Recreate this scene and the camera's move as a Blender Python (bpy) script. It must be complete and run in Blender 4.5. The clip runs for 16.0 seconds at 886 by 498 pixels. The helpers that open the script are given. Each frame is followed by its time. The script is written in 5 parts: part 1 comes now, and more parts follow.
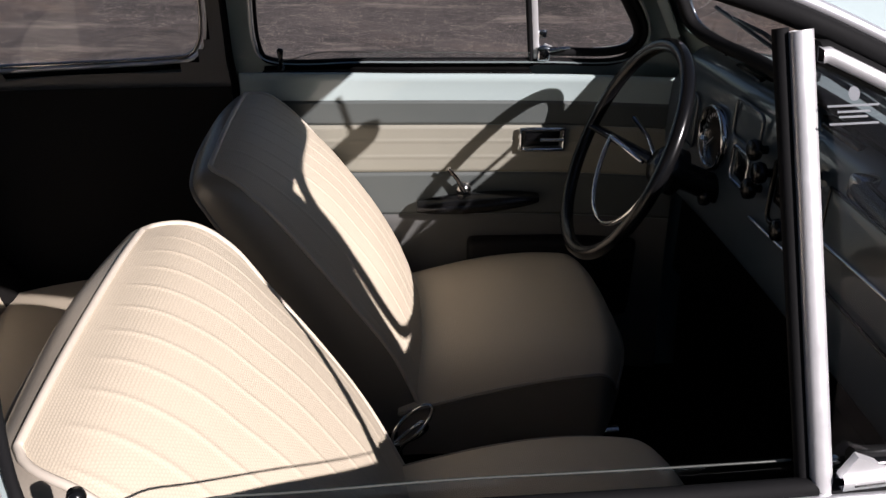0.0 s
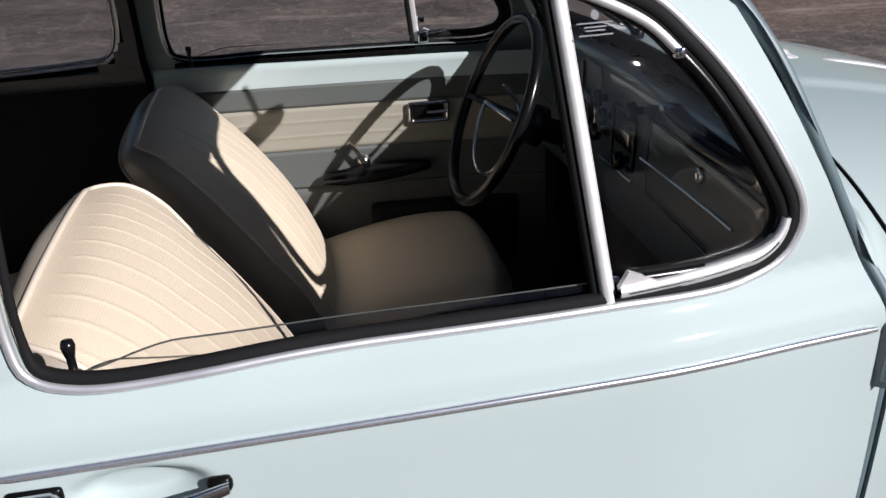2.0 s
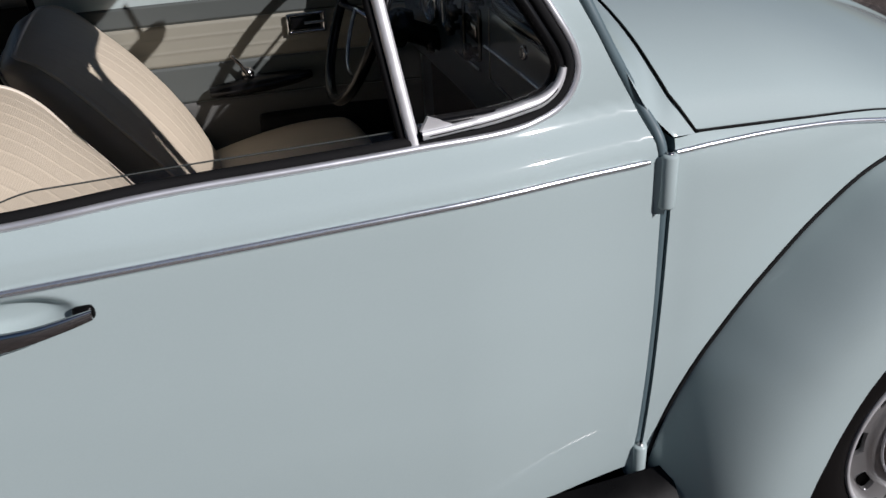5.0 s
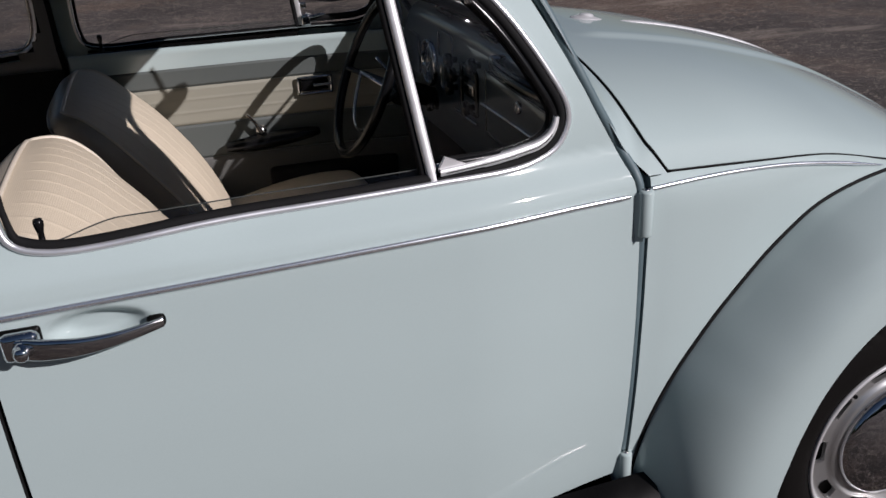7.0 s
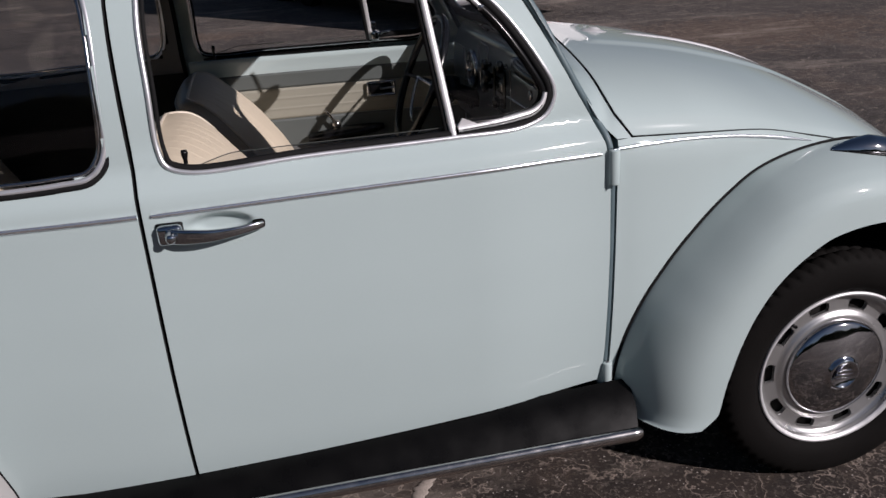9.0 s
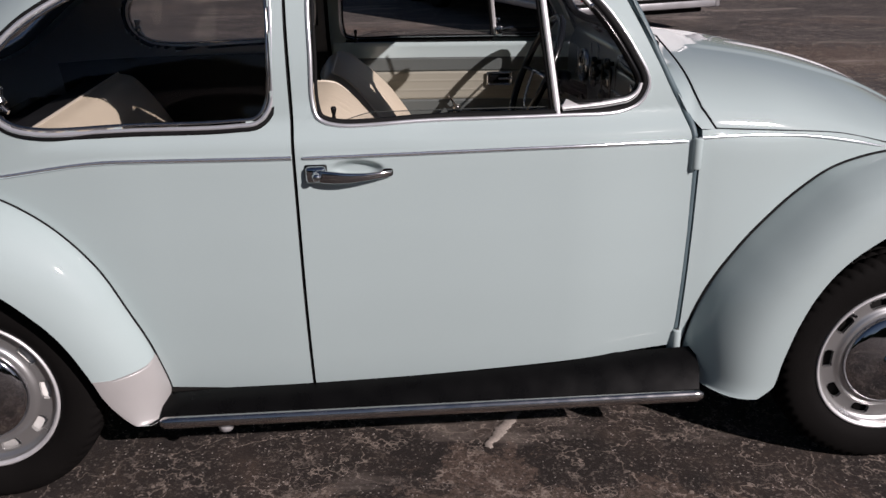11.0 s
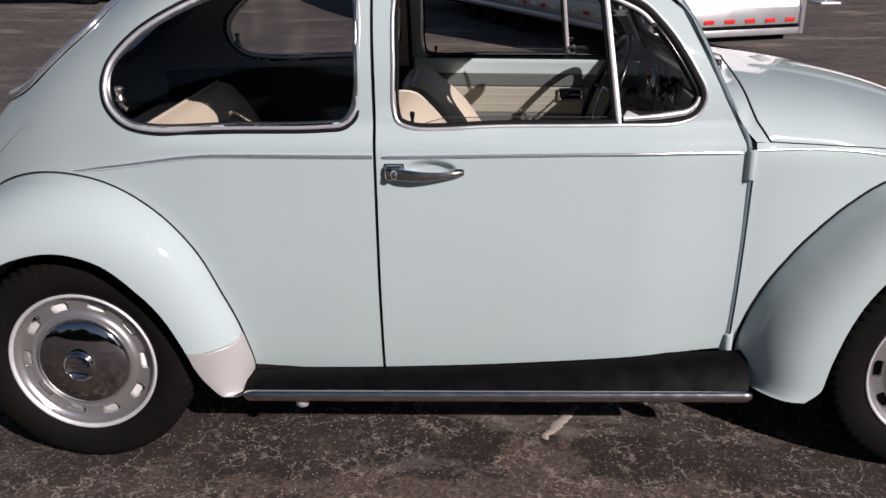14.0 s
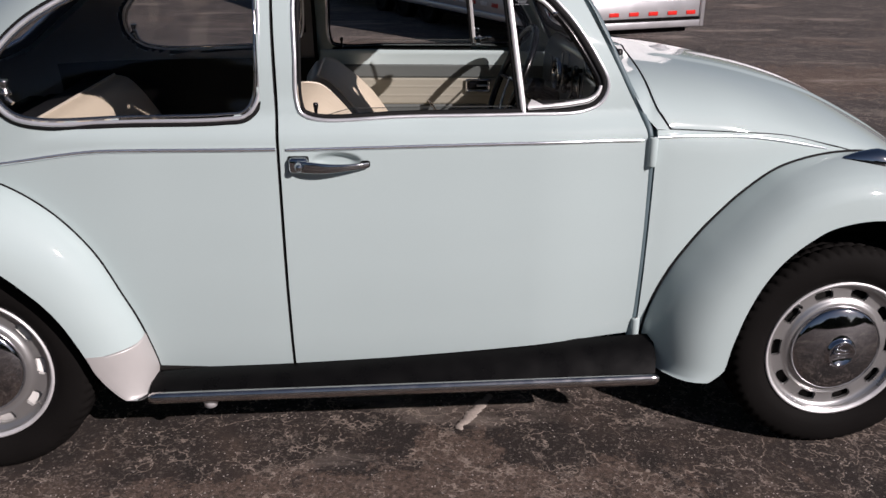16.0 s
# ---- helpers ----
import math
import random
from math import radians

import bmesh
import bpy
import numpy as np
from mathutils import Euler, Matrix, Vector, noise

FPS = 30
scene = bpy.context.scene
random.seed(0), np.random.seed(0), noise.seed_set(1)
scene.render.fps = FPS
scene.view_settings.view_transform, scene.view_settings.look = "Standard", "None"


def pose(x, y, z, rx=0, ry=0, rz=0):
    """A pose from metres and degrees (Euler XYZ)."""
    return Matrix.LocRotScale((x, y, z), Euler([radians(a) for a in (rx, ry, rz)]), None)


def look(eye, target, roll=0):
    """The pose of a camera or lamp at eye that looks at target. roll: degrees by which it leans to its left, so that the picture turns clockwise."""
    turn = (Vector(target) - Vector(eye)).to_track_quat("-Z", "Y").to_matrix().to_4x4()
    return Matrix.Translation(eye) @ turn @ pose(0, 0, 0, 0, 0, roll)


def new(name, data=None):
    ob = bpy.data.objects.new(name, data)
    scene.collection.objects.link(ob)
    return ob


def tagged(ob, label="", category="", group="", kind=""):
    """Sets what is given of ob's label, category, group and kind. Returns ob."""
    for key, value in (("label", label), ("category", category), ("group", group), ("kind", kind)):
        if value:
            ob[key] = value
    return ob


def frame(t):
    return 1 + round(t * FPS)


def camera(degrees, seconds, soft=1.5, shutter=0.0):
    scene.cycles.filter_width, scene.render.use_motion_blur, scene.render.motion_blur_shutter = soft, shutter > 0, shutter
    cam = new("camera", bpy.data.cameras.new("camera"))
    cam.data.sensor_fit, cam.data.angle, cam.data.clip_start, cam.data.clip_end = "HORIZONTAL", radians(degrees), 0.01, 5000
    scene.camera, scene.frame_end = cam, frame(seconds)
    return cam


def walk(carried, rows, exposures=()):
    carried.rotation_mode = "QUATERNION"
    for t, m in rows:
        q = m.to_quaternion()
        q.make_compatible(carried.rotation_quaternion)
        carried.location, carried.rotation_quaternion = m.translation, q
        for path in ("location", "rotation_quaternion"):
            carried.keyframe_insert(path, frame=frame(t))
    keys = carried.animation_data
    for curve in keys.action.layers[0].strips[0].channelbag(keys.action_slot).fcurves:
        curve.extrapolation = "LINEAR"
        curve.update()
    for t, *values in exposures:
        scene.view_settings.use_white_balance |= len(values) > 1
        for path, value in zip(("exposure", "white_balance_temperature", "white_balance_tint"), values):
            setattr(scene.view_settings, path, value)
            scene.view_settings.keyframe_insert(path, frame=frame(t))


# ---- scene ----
cam = camera(54.0, 16.0)
PATH = [
    (0, (-0.048, -1.125, 1.437), (0.083, 0.666, 0.558), 0.8),
    (0.5, (-0.054, -1.159, 1.444), (0.126, 0.634, 0.576), 1.1),
    (1, (-0.052, -1.206, 1.439), (0.17, 0.572, 0.55), 0.5),
    (1.5, (-0.057, -1.273, 1.457), (0.168, 0.513, 0.585), -0.1),
    (2, (-0.031, -1.398, 1.441), (0.271, 0.382, 0.581), -1.8),
    (2.5, (-0.007, -1.486, 1.441), (0.415, 0.248, 0.538), -1.5),
    (3, (0.016, -1.548, 1.445), (0.537, 0.172, 0.567), -1.6),
    (3.5, (0.053, -1.599, 1.436), (0.658, 0.084, 0.539), -2.5),
    (4, (0.089, -1.615, 1.422), (0.734, 0.01, 0.451), -3.2),
    (4.5, (0.075, -1.613, 1.407), (0.52, 0.064, 0.413), -4.1),
    (6.8, (-0.025, -1.74, 1.437), (0.377, 0.019, 0.573), -2.7),
    (7, (-0.044, -1.792, 1.446), (0.448, -0.051, 0.595), -2.6),
    (7.5, (-0.073, -1.939, 1.46), (0.467, -0.214, 0.604), -2.6),
    (8, (-0.058, -2.083, 1.463), (0.424, -0.326, 0.637), -2.4),
    (8.5, (-0.057, -2.228, 1.459), (0.354, -0.442, 0.66), -2.5),
    (9, (-0.082, -2.338, 1.467), (0.257, -0.523, 0.699), -3.2),
    (9.5, (-0.124, -2.459, 1.465), (0.204, -0.641, 0.7), -2.4),
    (10, (-0.125, -2.529, 1.47), (0.112, -0.694, 0.71), -1.4),
    (12.3, (-0.119, -2.825, 1.475), (-0.095, -0.958, 0.757), -0.3),
    (12.5, (-0.103, -2.835, 1.465), (-0.099, -0.966, 0.752), -0.3),
    (13, (-0.106, -2.852, 1.465), (-0.158, -0.985, 0.749), -0.1),
    (13.5, (-0.12, -2.863, 1.469), (-0.217, -0.994, 0.765), -0.5),
    (14, (-0.111, -2.863, 1.475), (-0.172, -0.99, 0.777), -0.0),
    (14.5, (-0.121, -2.87, 1.471), (-0.168, -0.992, 0.785), 0.2),
    (15, (-0.112, -2.881, 1.471), (-0.096, -1.008, 0.77), -0.1),
    (15.5, (-0.092, -2.868, 1.466), (-0.017, -1.002, 0.752), 0.4),
    (16, (-0.088, -2.848, 1.463), (0.041, -0.983, 0.753), 0.6),
]
walk(cam, [(t, look(eye, target, roll)) for t, eye, target, roll in PATH],
     exposures=[(0, .62, 6500, 16), (1.5, .52, 6500, 15), (2, .52, 6400, 13), (2.5, .36, 6300, 11), (3, .17, 6200, 10), (3.5, 0, 6200, 11), (4.5, -.12, 6250, 12),
                (7, -.09, 6400, 15), (9.5, -.08, 6550, 17), (12.3, .16, 6700, 18), (13.5, .24, 6700, 18), (16, .24, 6700, 18)])

# ---- daylight: clear sky, sun ahead of the car on its right side ----
SUN_FROM = Vector((0.765, -0.875, 0.66)).normalized()
world = bpy.data.worlds.new("sky")
scene.world = world
world.use_nodes = True
wn = world.node_tree.nodes
sky = wn.new("ShaderNodeTexSky")
sky.sky_type, sky.sun_disc = "NISHITA", False
sky.sun_elevation = math.asin(SUN_FROM.z)
sky.sun_rotation = math.atan2(SUN_FROM.x, SUN_FROM.y)
sky.air_density, sky.dust_density, sky.ozone_density = 1.0, 0.5, 2.5
world.node_tree.links.new(sky.outputs[0], wn["Background"].inputs[0])
wn["Background"].inputs[1].default_value = 0.030
sun = new("sun", bpy.data.lights.new("sun", "SUN"))
sun.data.energy, sun.data.angle, sun.data.color = 5.0, radians(0.53), (1.0, 0.95, 0.93)
sun.matrix_world = look((0, 0, 0), -SUN_FROM)


# ---- materials ----
def material(name, color, rough=0.5, metal=0.0, coat=0.0, vary=0.12, scale=6.0, grain=0.0, grain_scale=400.0,
             bump=0.0, bump_scale=250.0, spec=0.5, rough_vary=0.08):
    """A surface with two scales of variation: broad clouding and fine grain, with a fine relief."""
    m = bpy.data.materials.new(name)
    m.use_nodes = True
    nt = m.node_tree
    n, l = nt.nodes, nt.links
    b = n["Principled BSDF"]
    b.inputs["Metallic"].default_value = metal
    b.inputs["Specular IOR Level"].default_value = spec
    b.inputs["Coat Weight"].default_value = coat
    b.inputs["Coat Roughness"].default_value = 0.04
    tc = n.new("ShaderNodeTexCoord")
    n1 = n.new("ShaderNodeTexNoise")
    n1.inputs["Scale"].default_value, n1.inputs["Detail"].default_value = scale, 5
    n2 = n.new("ShaderNodeTexNoise")
    n2.inputs["Scale"].default_value, n2.inputs["Detail"].default_value = grain_scale, 3
    l.new(tc.outputs["Object"], n1.inputs["Vector"])
    l.new(tc.outputs["Object"], n2.inputs["Vector"])
    mixa = n.new("ShaderNodeMix")
    mixa.data_type = "RGBA"
    mixa.inputs[6].default_value = (*[c * (1 - vary) for c in color], 1)
    mixa.inputs[7].default_value = (*[min(1, c * (1 + vary)) for c in color], 1)
    l.new(n1.outputs["Fac"], mixa.inputs[0])
    mixb = n.new("ShaderNodeMix")
    mixb.data_type, mixb.blend_type = "RGBA", "OVERLAY"
    mixb.inputs[0].default_value = grain
    l.new(mixa.outputs[2], mixb.inputs[6])
    l.new(n2.outputs["Fac"], mixb.inputs[7])
    l.new(mixb.outputs[2], b.inputs["Base Color"])
    mr = n.new("ShaderNodeMapRange")
    mr.inputs[3].default_value, mr.inputs[4].default_value = max(0.01, rough - rough_vary), min(1, rough + rough_vary)
    l.new(n1.outputs["Fac"], mr.inputs[0])
    l.new(mr.outputs[0], b.inputs["Roughness"])
    if bump:
        n3 = n.new("ShaderNodeTexNoise")
        n3.inputs["Scale"].default_value, n3.inputs["Detail"].default_value = bump_scale, 4
        l.new(tc.outputs["Object"], n3.inputs["Vector"])
        bp = n.new("ShaderNodeBump")
        bp.inputs["Strength"].default_value, bp.inputs["Distance"].default_value = bump, 0.002
        l.new(n3.outputs["Fac"], bp.inputs["Height"])
        l.new(bp.outputs[0], b.inputs["Normal"])
    return m


PAINT = material("pale_blue_paint", (0.368, 0.443, 0.444), 0.5, coat=1.0, vary=0.03, scale=2.0, grain=0.03, rough_vary=0.04, spec=0.06)
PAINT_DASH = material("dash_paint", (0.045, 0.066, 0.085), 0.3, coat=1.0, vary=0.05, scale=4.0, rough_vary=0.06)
CHROME = material("chrome", (0.62, 0.63, 0.65), 0.08, metal=1.0, vary=0.05, scale=14.0, rough_vary=0.05, bump=0.02, bump_scale=60)
CHROME_DULL = material("worn_bright_metal", (0.56, 0.54, 0.53), 0.20, metal=1.0, vary=0.10, scale=30.0, rough_vary=0.10, bump=0.06, bump_scale=300)
SILVER = material("silver_enamel", (0.50, 0.50, 0.50), 0.30, metal=0.85, vary=0.06, scale=12.0, rough_vary=0.08)
ALLOY = material("white_alloy", (0.66, 0.66, 0.67), 0.42, metal=0.5, vary=0.12, scale=60, rough_vary=0.1, bump=0.08, bump_scale=200)
GUARD = material("silver_guard_film", (0.385, 0.375, 0.37), 0.42, metal=0.2, vary=0.07, scale=16, bump=0.15, bump_scale=40)
RUBBER = material("black_rubber", (0.0030, 0.0029, 0.0029), 0.30, vary=0.35, scale=14, bump=0.025, bump_scale=160, spec=0.16, rough_vary=0.14)
SEAL = material("seal_rubber", (0.008, 0.008, 0.0085), 0.75, vary=0.25, scale=30, rough_vary=0.1, spec=0.12, bump=0.1, bump_scale=250)
BRIGHT = material("bright_trim", (0.86, 0.88, 0.92), 0.22, metal=0.9, coat=0.0, vary=0.05, scale=20, rough_vary=0.06)
SATIN = material("satin_bright_trim", (0.80, 0.81, 0.84), 0.34, metal=0.75, vary=0.06, scale=20, rough_vary=0.08)
HUBCAP = material("hubcap_chrome", (0.52, 0.52, 0.54), 0.075, metal=1.0, vary=0.08, scale=9.0, rough_vary=0.04, bump=0.03, bump_scale=90)
# drum with the sunlight on it put into the colour
SUNLIT_DRUM = material("sunlit_drum", (0.62, 0.61, 0.59), 0.6, vary=0.1, scale=20)
# body paint darkened: the shade of gaps is put into its colour
SHADED_PAINT = material("shaded_body_paint", (0.085, 0.125, 0.14), 0.5, vary=0.2, scale=20)
TYRE = material("tyre_rubber", (0.006, 0.0054, 0.0052), 0.75, vary=0.3, scale=8, bump=0.25, bump_scale=220, spec=0.06)
BLACK = material("black_plastic", (0.005, 0.005, 0.0055), 0.22, vary=0.2, scale=20, spec=0.35)
HUB = material("polished_chrome", (0.58, 0.59, 0.61), 0.06, metal=1.0, vary=0.06, scale=9.0, rough_vary=0.025)
UNDER = material("underbody", (0.009, 0.0085, 0.008), 0.85, spec=0.1, vary=0.3, scale=10, bump=0.4, bump_scale=80)
CARPET = material("dark_carpet", (0.007, 0.007, 0.0066), 0.95, spec=0.1, vary=0.3, scale=40, bump=0.6, bump_scale=500)
LINING = material("grey_lining", (0.16, 0.157, 0.155), 0.8, vary=0.08, scale=10, bump=0.25, bump_scale=350)
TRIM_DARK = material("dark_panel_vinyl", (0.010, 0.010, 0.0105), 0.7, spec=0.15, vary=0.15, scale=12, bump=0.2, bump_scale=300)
AMBER = material("amber_lens", (0.55, 0.12, 0.02), 0.18, coat=0.5, vary=0.1, scale=30)


def thin_glass(name, gloss_rough=0.01, tint=0.97):
    m = bpy.data.materials.new(name)
    m.use_nodes = True
    n, l = m.node_tree.nodes, m.node_tree.links
    n.remove(n["Principled BSDF"])
    tr, gl, mx, fr = n.new("ShaderNodeBsdfTransparent"), n.new("ShaderNodeBsdfGlossy"), n.new("ShaderNodeMixShader"), n.new("ShaderNodeLayerWeight")
    tr.inputs[0].default_value = (tint, tint, tint, 1)
    gl.inputs["Roughness"].default_value = gloss_rough
    pw, mr = n.new("ShaderNodeMath"), n.new("ShaderNodeMapRange")
    pw.operation, pw.inputs[1].default_value = "POWER", 5.0
    mr.inputs[3].default_value, mr.inputs[4].default_value = 0.04, 1.0
    fr.inputs[0].default_value = 0.5
    l.new(fr.outputs["Facing"], pw.inputs[0])
    l.new(pw.outputs[0], mr.inputs[0])
    l.new(mr.outputs[0], mx.inputs[0])
    l.new(tr.outputs[0], mx.inputs[1])
    l.new(gl.outputs[0], mx.inputs[2])
    l.new(mx.outputs[0], n["Material Output"].inputs[0])
    return m


GLASS = thin_glass("window_glass", 0.01, 0.88)


# ---- geometry kit ----
def pchip(xs, ys):
    """Monotone cubic through the points; returns a function of arrays."""
    xs, ys = np.array(xs, float), np.array(ys, float)
    h = np.diff(xs)
    d = np.diff(ys) / h
    m = np.zeros(len(xs))
    m[0], m[-1] = d[0], d[-1]
    for i in range(1, len(xs) - 1):
        if d[i - 1] * d[i] > 0:
            a, b = 2 * h[i] + h[i - 1], h[i] + 2 * h[i - 1]
            m[i] = (a + b) / (a / d[i - 1] + b / d[i])

    def f(x):
        x = np.clip(np.asarray(x, float), xs[0], xs[-1])
        i = np.clip(np.searchsorted(xs, x, side="right") - 1, 0, len(xs) - 2)
        t = (x - xs[i]) / h[i]
        return (ys[i] * (1 + 2 * t) * (1 - t) ** 2 + h[i] * m[i] * t * (1 - t) ** 2
                + ys[i + 1] * t * t * (3 - 2 * t) + h[i] * m[i + 1] * t * t * (t - 1))
    return f


def smooth(a, b, x):
    t = np.clip((np.asarray(x, float) - a) / (b - a), 0, 1)
    return t * t * (3 - 2 * t)


def mesh(name, verts, faces, mat, parent=None, label="", uv=None, flat=False, side=-1):
    """One mesh object. side -1 or 1 mirrors it across the car (the numbers are given for the right-hand side, y < 0)."""
    v = np.array(verts, float).reshape(-1, 3)
    if side > 0:
        v = v * (1, -1, 1)
        faces = [tuple(reversed(f)) for f in faces]
    me = bpy.data.meshes.new(name)
    me.from_pydata(v.tolist(), [], [tuple(int(i) for i in f) for f in faces])
    if uv is not None:
        layer = me.uv_layers.new(name="uv")
        idx = np.empty(len(me.loops), np.int32)
        me.loops.foreach_get("vertex_index", idx)
        layer.data.foreach_set("uv", np.array(uv, np.float32).reshape(-1, 2)[idx].ravel())
    for m in mat if isinstance(mat, (list, tuple)) else [mat]:
        me.materials.append(m)
    me.polygons.foreach_set("use_smooth", [not flat] * len(me.polygons))
    me.update()
    ob = new(name, me)
    if parent is not None:
        ob.parent = parent
    if label:
        ob["label"] = label
    return ob


def quads(n, m, wrap_n=False, wrap_m=False, base=0):
    out = []
    for i in range(n if wrap_n else n - 1):
        a, b = i * m, ((i + 1) % n) * m
        for j in range(m if wrap_m else m - 1):
            k = (j + 1) % m
            out.append((base + a + j, base + b + j, base + b + k, base + a + k))
    return out


class Bag:
    """Collects vertices and faces for one mesh."""

    def __init__(self):
        self.v, self.f = [], []

    def grid(self, P, wrap_n=False, wrap_m=False, flip=False):
        P = np.asarray(P, float)
        n, m = P.shape[:2]
        q = quads(n, m, wrap_n, wrap_m, len(self.v))
        self.v += P.reshape(-1, 3).tolist()
        self.f += [tuple(reversed(f)) for f in q] if flip else q
        return self

    def fan(self, ring, flip=False):
        ring = np.asarray(ring, float)
        b = len(self.v)
        self.v += ring.tolist()
        f = tuple(range(b, b + len(ring)))
        self.f.append(tuple(reversed(f)) if flip else f)
        return self

    def tube(self, path, radius, sides=10, closed=False, squash=1.0, caps=True):
        """A round bar along a path; radius may vary along it."""
        p = np.asarray(path, float)
        n = len(p)
        r = np.broadcast_to(np.asarray(radius, float), (n,))
        t = np.roll(p, -1, 0) - np.roll(p, 1, 0) if closed else np.gradient(p, axis=0)
        t /= np.linalg.norm(t, axis=1)[:, None] + 1e-12
        up = np.array([0, 0, 1.0]) if abs(t[0][2]) < 0.9 else np.array([1.0, 0, 0])
        a = np.linspace(0, 2 * math.pi, sides, endpoint=False)
        rings = []
        for i in range(n):
            s = np.cross(t[i], up)
            s /= np.linalg.norm(s) + 1e-12
            up = np.cross(s, t[i])
            rings.append(p[i] + r[i] * (np.cos(a)[:, None] * s + squash * np.sin(a)[:, None] * up))
        self.grid(rings, wrap_n=closed, wrap_m=True)
        if caps and not closed:
            self.fan(rings[0])
            self.fan(rings[-1], True)
        return self

    def box(self, lo, hi, r=0.004):
        """A box with chamfered edges."""
        lo, hi = np.array(lo, float), np.array(hi, float)
        r = min(r, *((hi - lo) / 2.01))
        bm = bmesh.new()
        bmesh.ops.create_cube(bm, size=1)
        for w in bm.verts:
            w.co = [lo[k] + (w.co[k] + 0.5) * (hi[k] - lo[k]) for k in range(3)]
        bmesh.ops.bevel(bm, geom=bm.edges[:], offset=r, segments=2, profile=0.5, affect="EDGES")
        b = len(self.v)
        bm.verts.index_update()
        self.v += [tuple(w.co) for w in bm.verts]
        self.f += [tuple(b + w.index for w in f.verts) for f in bm.faces]
        bm.free()
        return self

    def lathe(self, prof, centre, axis="y", seg=64, sign=-1, flip=False):
        """Turns a profile of (radius, out) about an axis across the car; out is measured away from the car."""
        a = np.linspace(0, 2 * math.pi, seg, endpoint=False)
        c = np.array(centre, float)
        rows = []
        for r, o in prof:
            if axis == "y":
                rows.append(np.stack([c[0] + r * np.cos(a), np.full(seg, c[1] + sign * o), c[2] + r * np.sin(a)], -1))
            elif axis == "z":
                rows.append(np.stack([c[0] + r * np.cos(a), c[1] + r * np.sin(a), np.full(seg, c[2] + o)], -1))
        return self.grid(rows, wrap_m=True, flip=flip)

    def turn(self, m, start=0):
        """Moves what was added since start by a matrix."""
        for i in range(start, len(self.v)):
            self.v[i] = tuple(m @ Vector(self.v[i]))
        return self

    def make(self, name, mat, parent=None, label="", flat=False, side=-1):
        return mesh(name, self.v, self.f, mat, parent, label, flat=flat, side=side)


def spline(points, n, closed=False):
    """Catmull-Rom through the points, n samples evenly along it."""
    p = np.asarray(points, float)
    k = len(p)
    out = []
    for i in range(k if closed else k - 1):
        a, b, c, d = (p[(i + o) % k] if closed else p[min(max(i + o, 0), k - 1)] for o in (-1, 0, 1, 2))
        # centripetal spacing keeps close corner points from overshooting
        da, db, dc = (max(np.linalg.norm(v) ** 0.5, 1e-6) for v in (b - a, c - b, d - c))
        m1 = (c - b) + db * ((b - a) / da - (c - a) / (da + db)) if np.linalg.norm(b - a) > 1e-9 else (c - b)
        m2 = (c - b) + db * ((d - c) / dc - (d - b) / (db + dc)) if np.linalg.norm(d - c) > 1e-9 else (c - b)
        t = np.linspace(0, 1, 24, endpoint=False)[:, None]
        out.append((2 * t**3 - 3 * t**2 + 1) * b + (t**3 - 2 * t**2 + t) * m1 + (-2 * t**3 + 3 * t**2) * c + (t**3 - t**2) * m2)
    q = np.concatenate(out + ([] if closed else [p[-1:]]))
    if closed:
        q = np.concatenate([q, q[:1]])
    s = np.r_[0, np.cumsum(np.linalg.norm(np.diff(q, axis=0), axis=1))]
    u = np.linspace(0, s[-1], n, endpoint=not closed)
    return np.stack([np.interp(u, s, q[:, c]) for c in range(q.shape[1])], -1)


def poly(points, step=0.01):
    """A closed polyline resampled, its corners kept."""
    out = []
    k = len(points)
    for i in range(k):
        a, b = np.array(points[i], float), np.array(points[(i + 1) % k], float)
        n = max(1, int(np.linalg.norm(b - a) / step))
        out += [a + (b - a) * j / n for j in range(n)]
    return np.array(out)


def inside(poly2, x, z):
    """Whether points lie inside a closed 2D outline."""
    x, z = np.asarray(x), np.asarray(z)
    hit = np.zeros(x.shape, bool)
    q = np.roll(poly2, -1, 0)
    for (x1, z1), (x2, z2) in zip(poly2, q):
        if z1 == z2:
            continue
        cross = (z1 > z) != (z2 > z)
        hit ^= cross & (x < (x2 - x1) * (z - z1) / (z2 - z1) + x1)
    return hit


def ray_out(outline, c, direction):
    """How far a closed outline lies from c along each direction."""
    a, b = outline, np.roll(outline, -1, 0)
    e = b - a
    best = np.full(len(direction), np.nan)
    for i, d in enumerate(direction):
        den = d[0] * e[:, 1] - d[1] * e[:, 0]
        w = a - c
        with np.errstate(divide="ignore", invalid="ignore"):
            t = (w[:, 0] * e[:, 1] - w[:, 1] * e[:, 0]) / den
            s = (w[:, 0] * d[1] - w[:, 1] * d[0]) / den
        ok = (s >= -1e-9) & (s <= 1 + 1e-9) & (t > 0)
        best[i] = t[ok].min() if ok.any() else 0.1
    return best


# ---- the car's body shape: x ahead, y across (right-hand side negative), origin on the ground between the axles ----
half_w = pchip([-1.95, -1.9, -1.6, -1.3, -1.0, -.7, -.35, 0, .3, .6, .8, 1.0, 1.2, 1.5, 1.8, 1.95],
               [.22, .30, .47, .585, .655, .69, .703, .70, .690, .650, .636, .620, .595, .51, .36, .2])
roof_z = pchip([-1.95, -1.9, -1.8, -1.6, -1.4, -1.2, -1.0, -.7, -.4, -.1, .2, .42, .6, .8],
               [.33, .46, .66, .920, 1.102, 1.242, 1.343, 1.436, 1.486, 1.505, 1.49, 1.425, 1.34, 1.26])
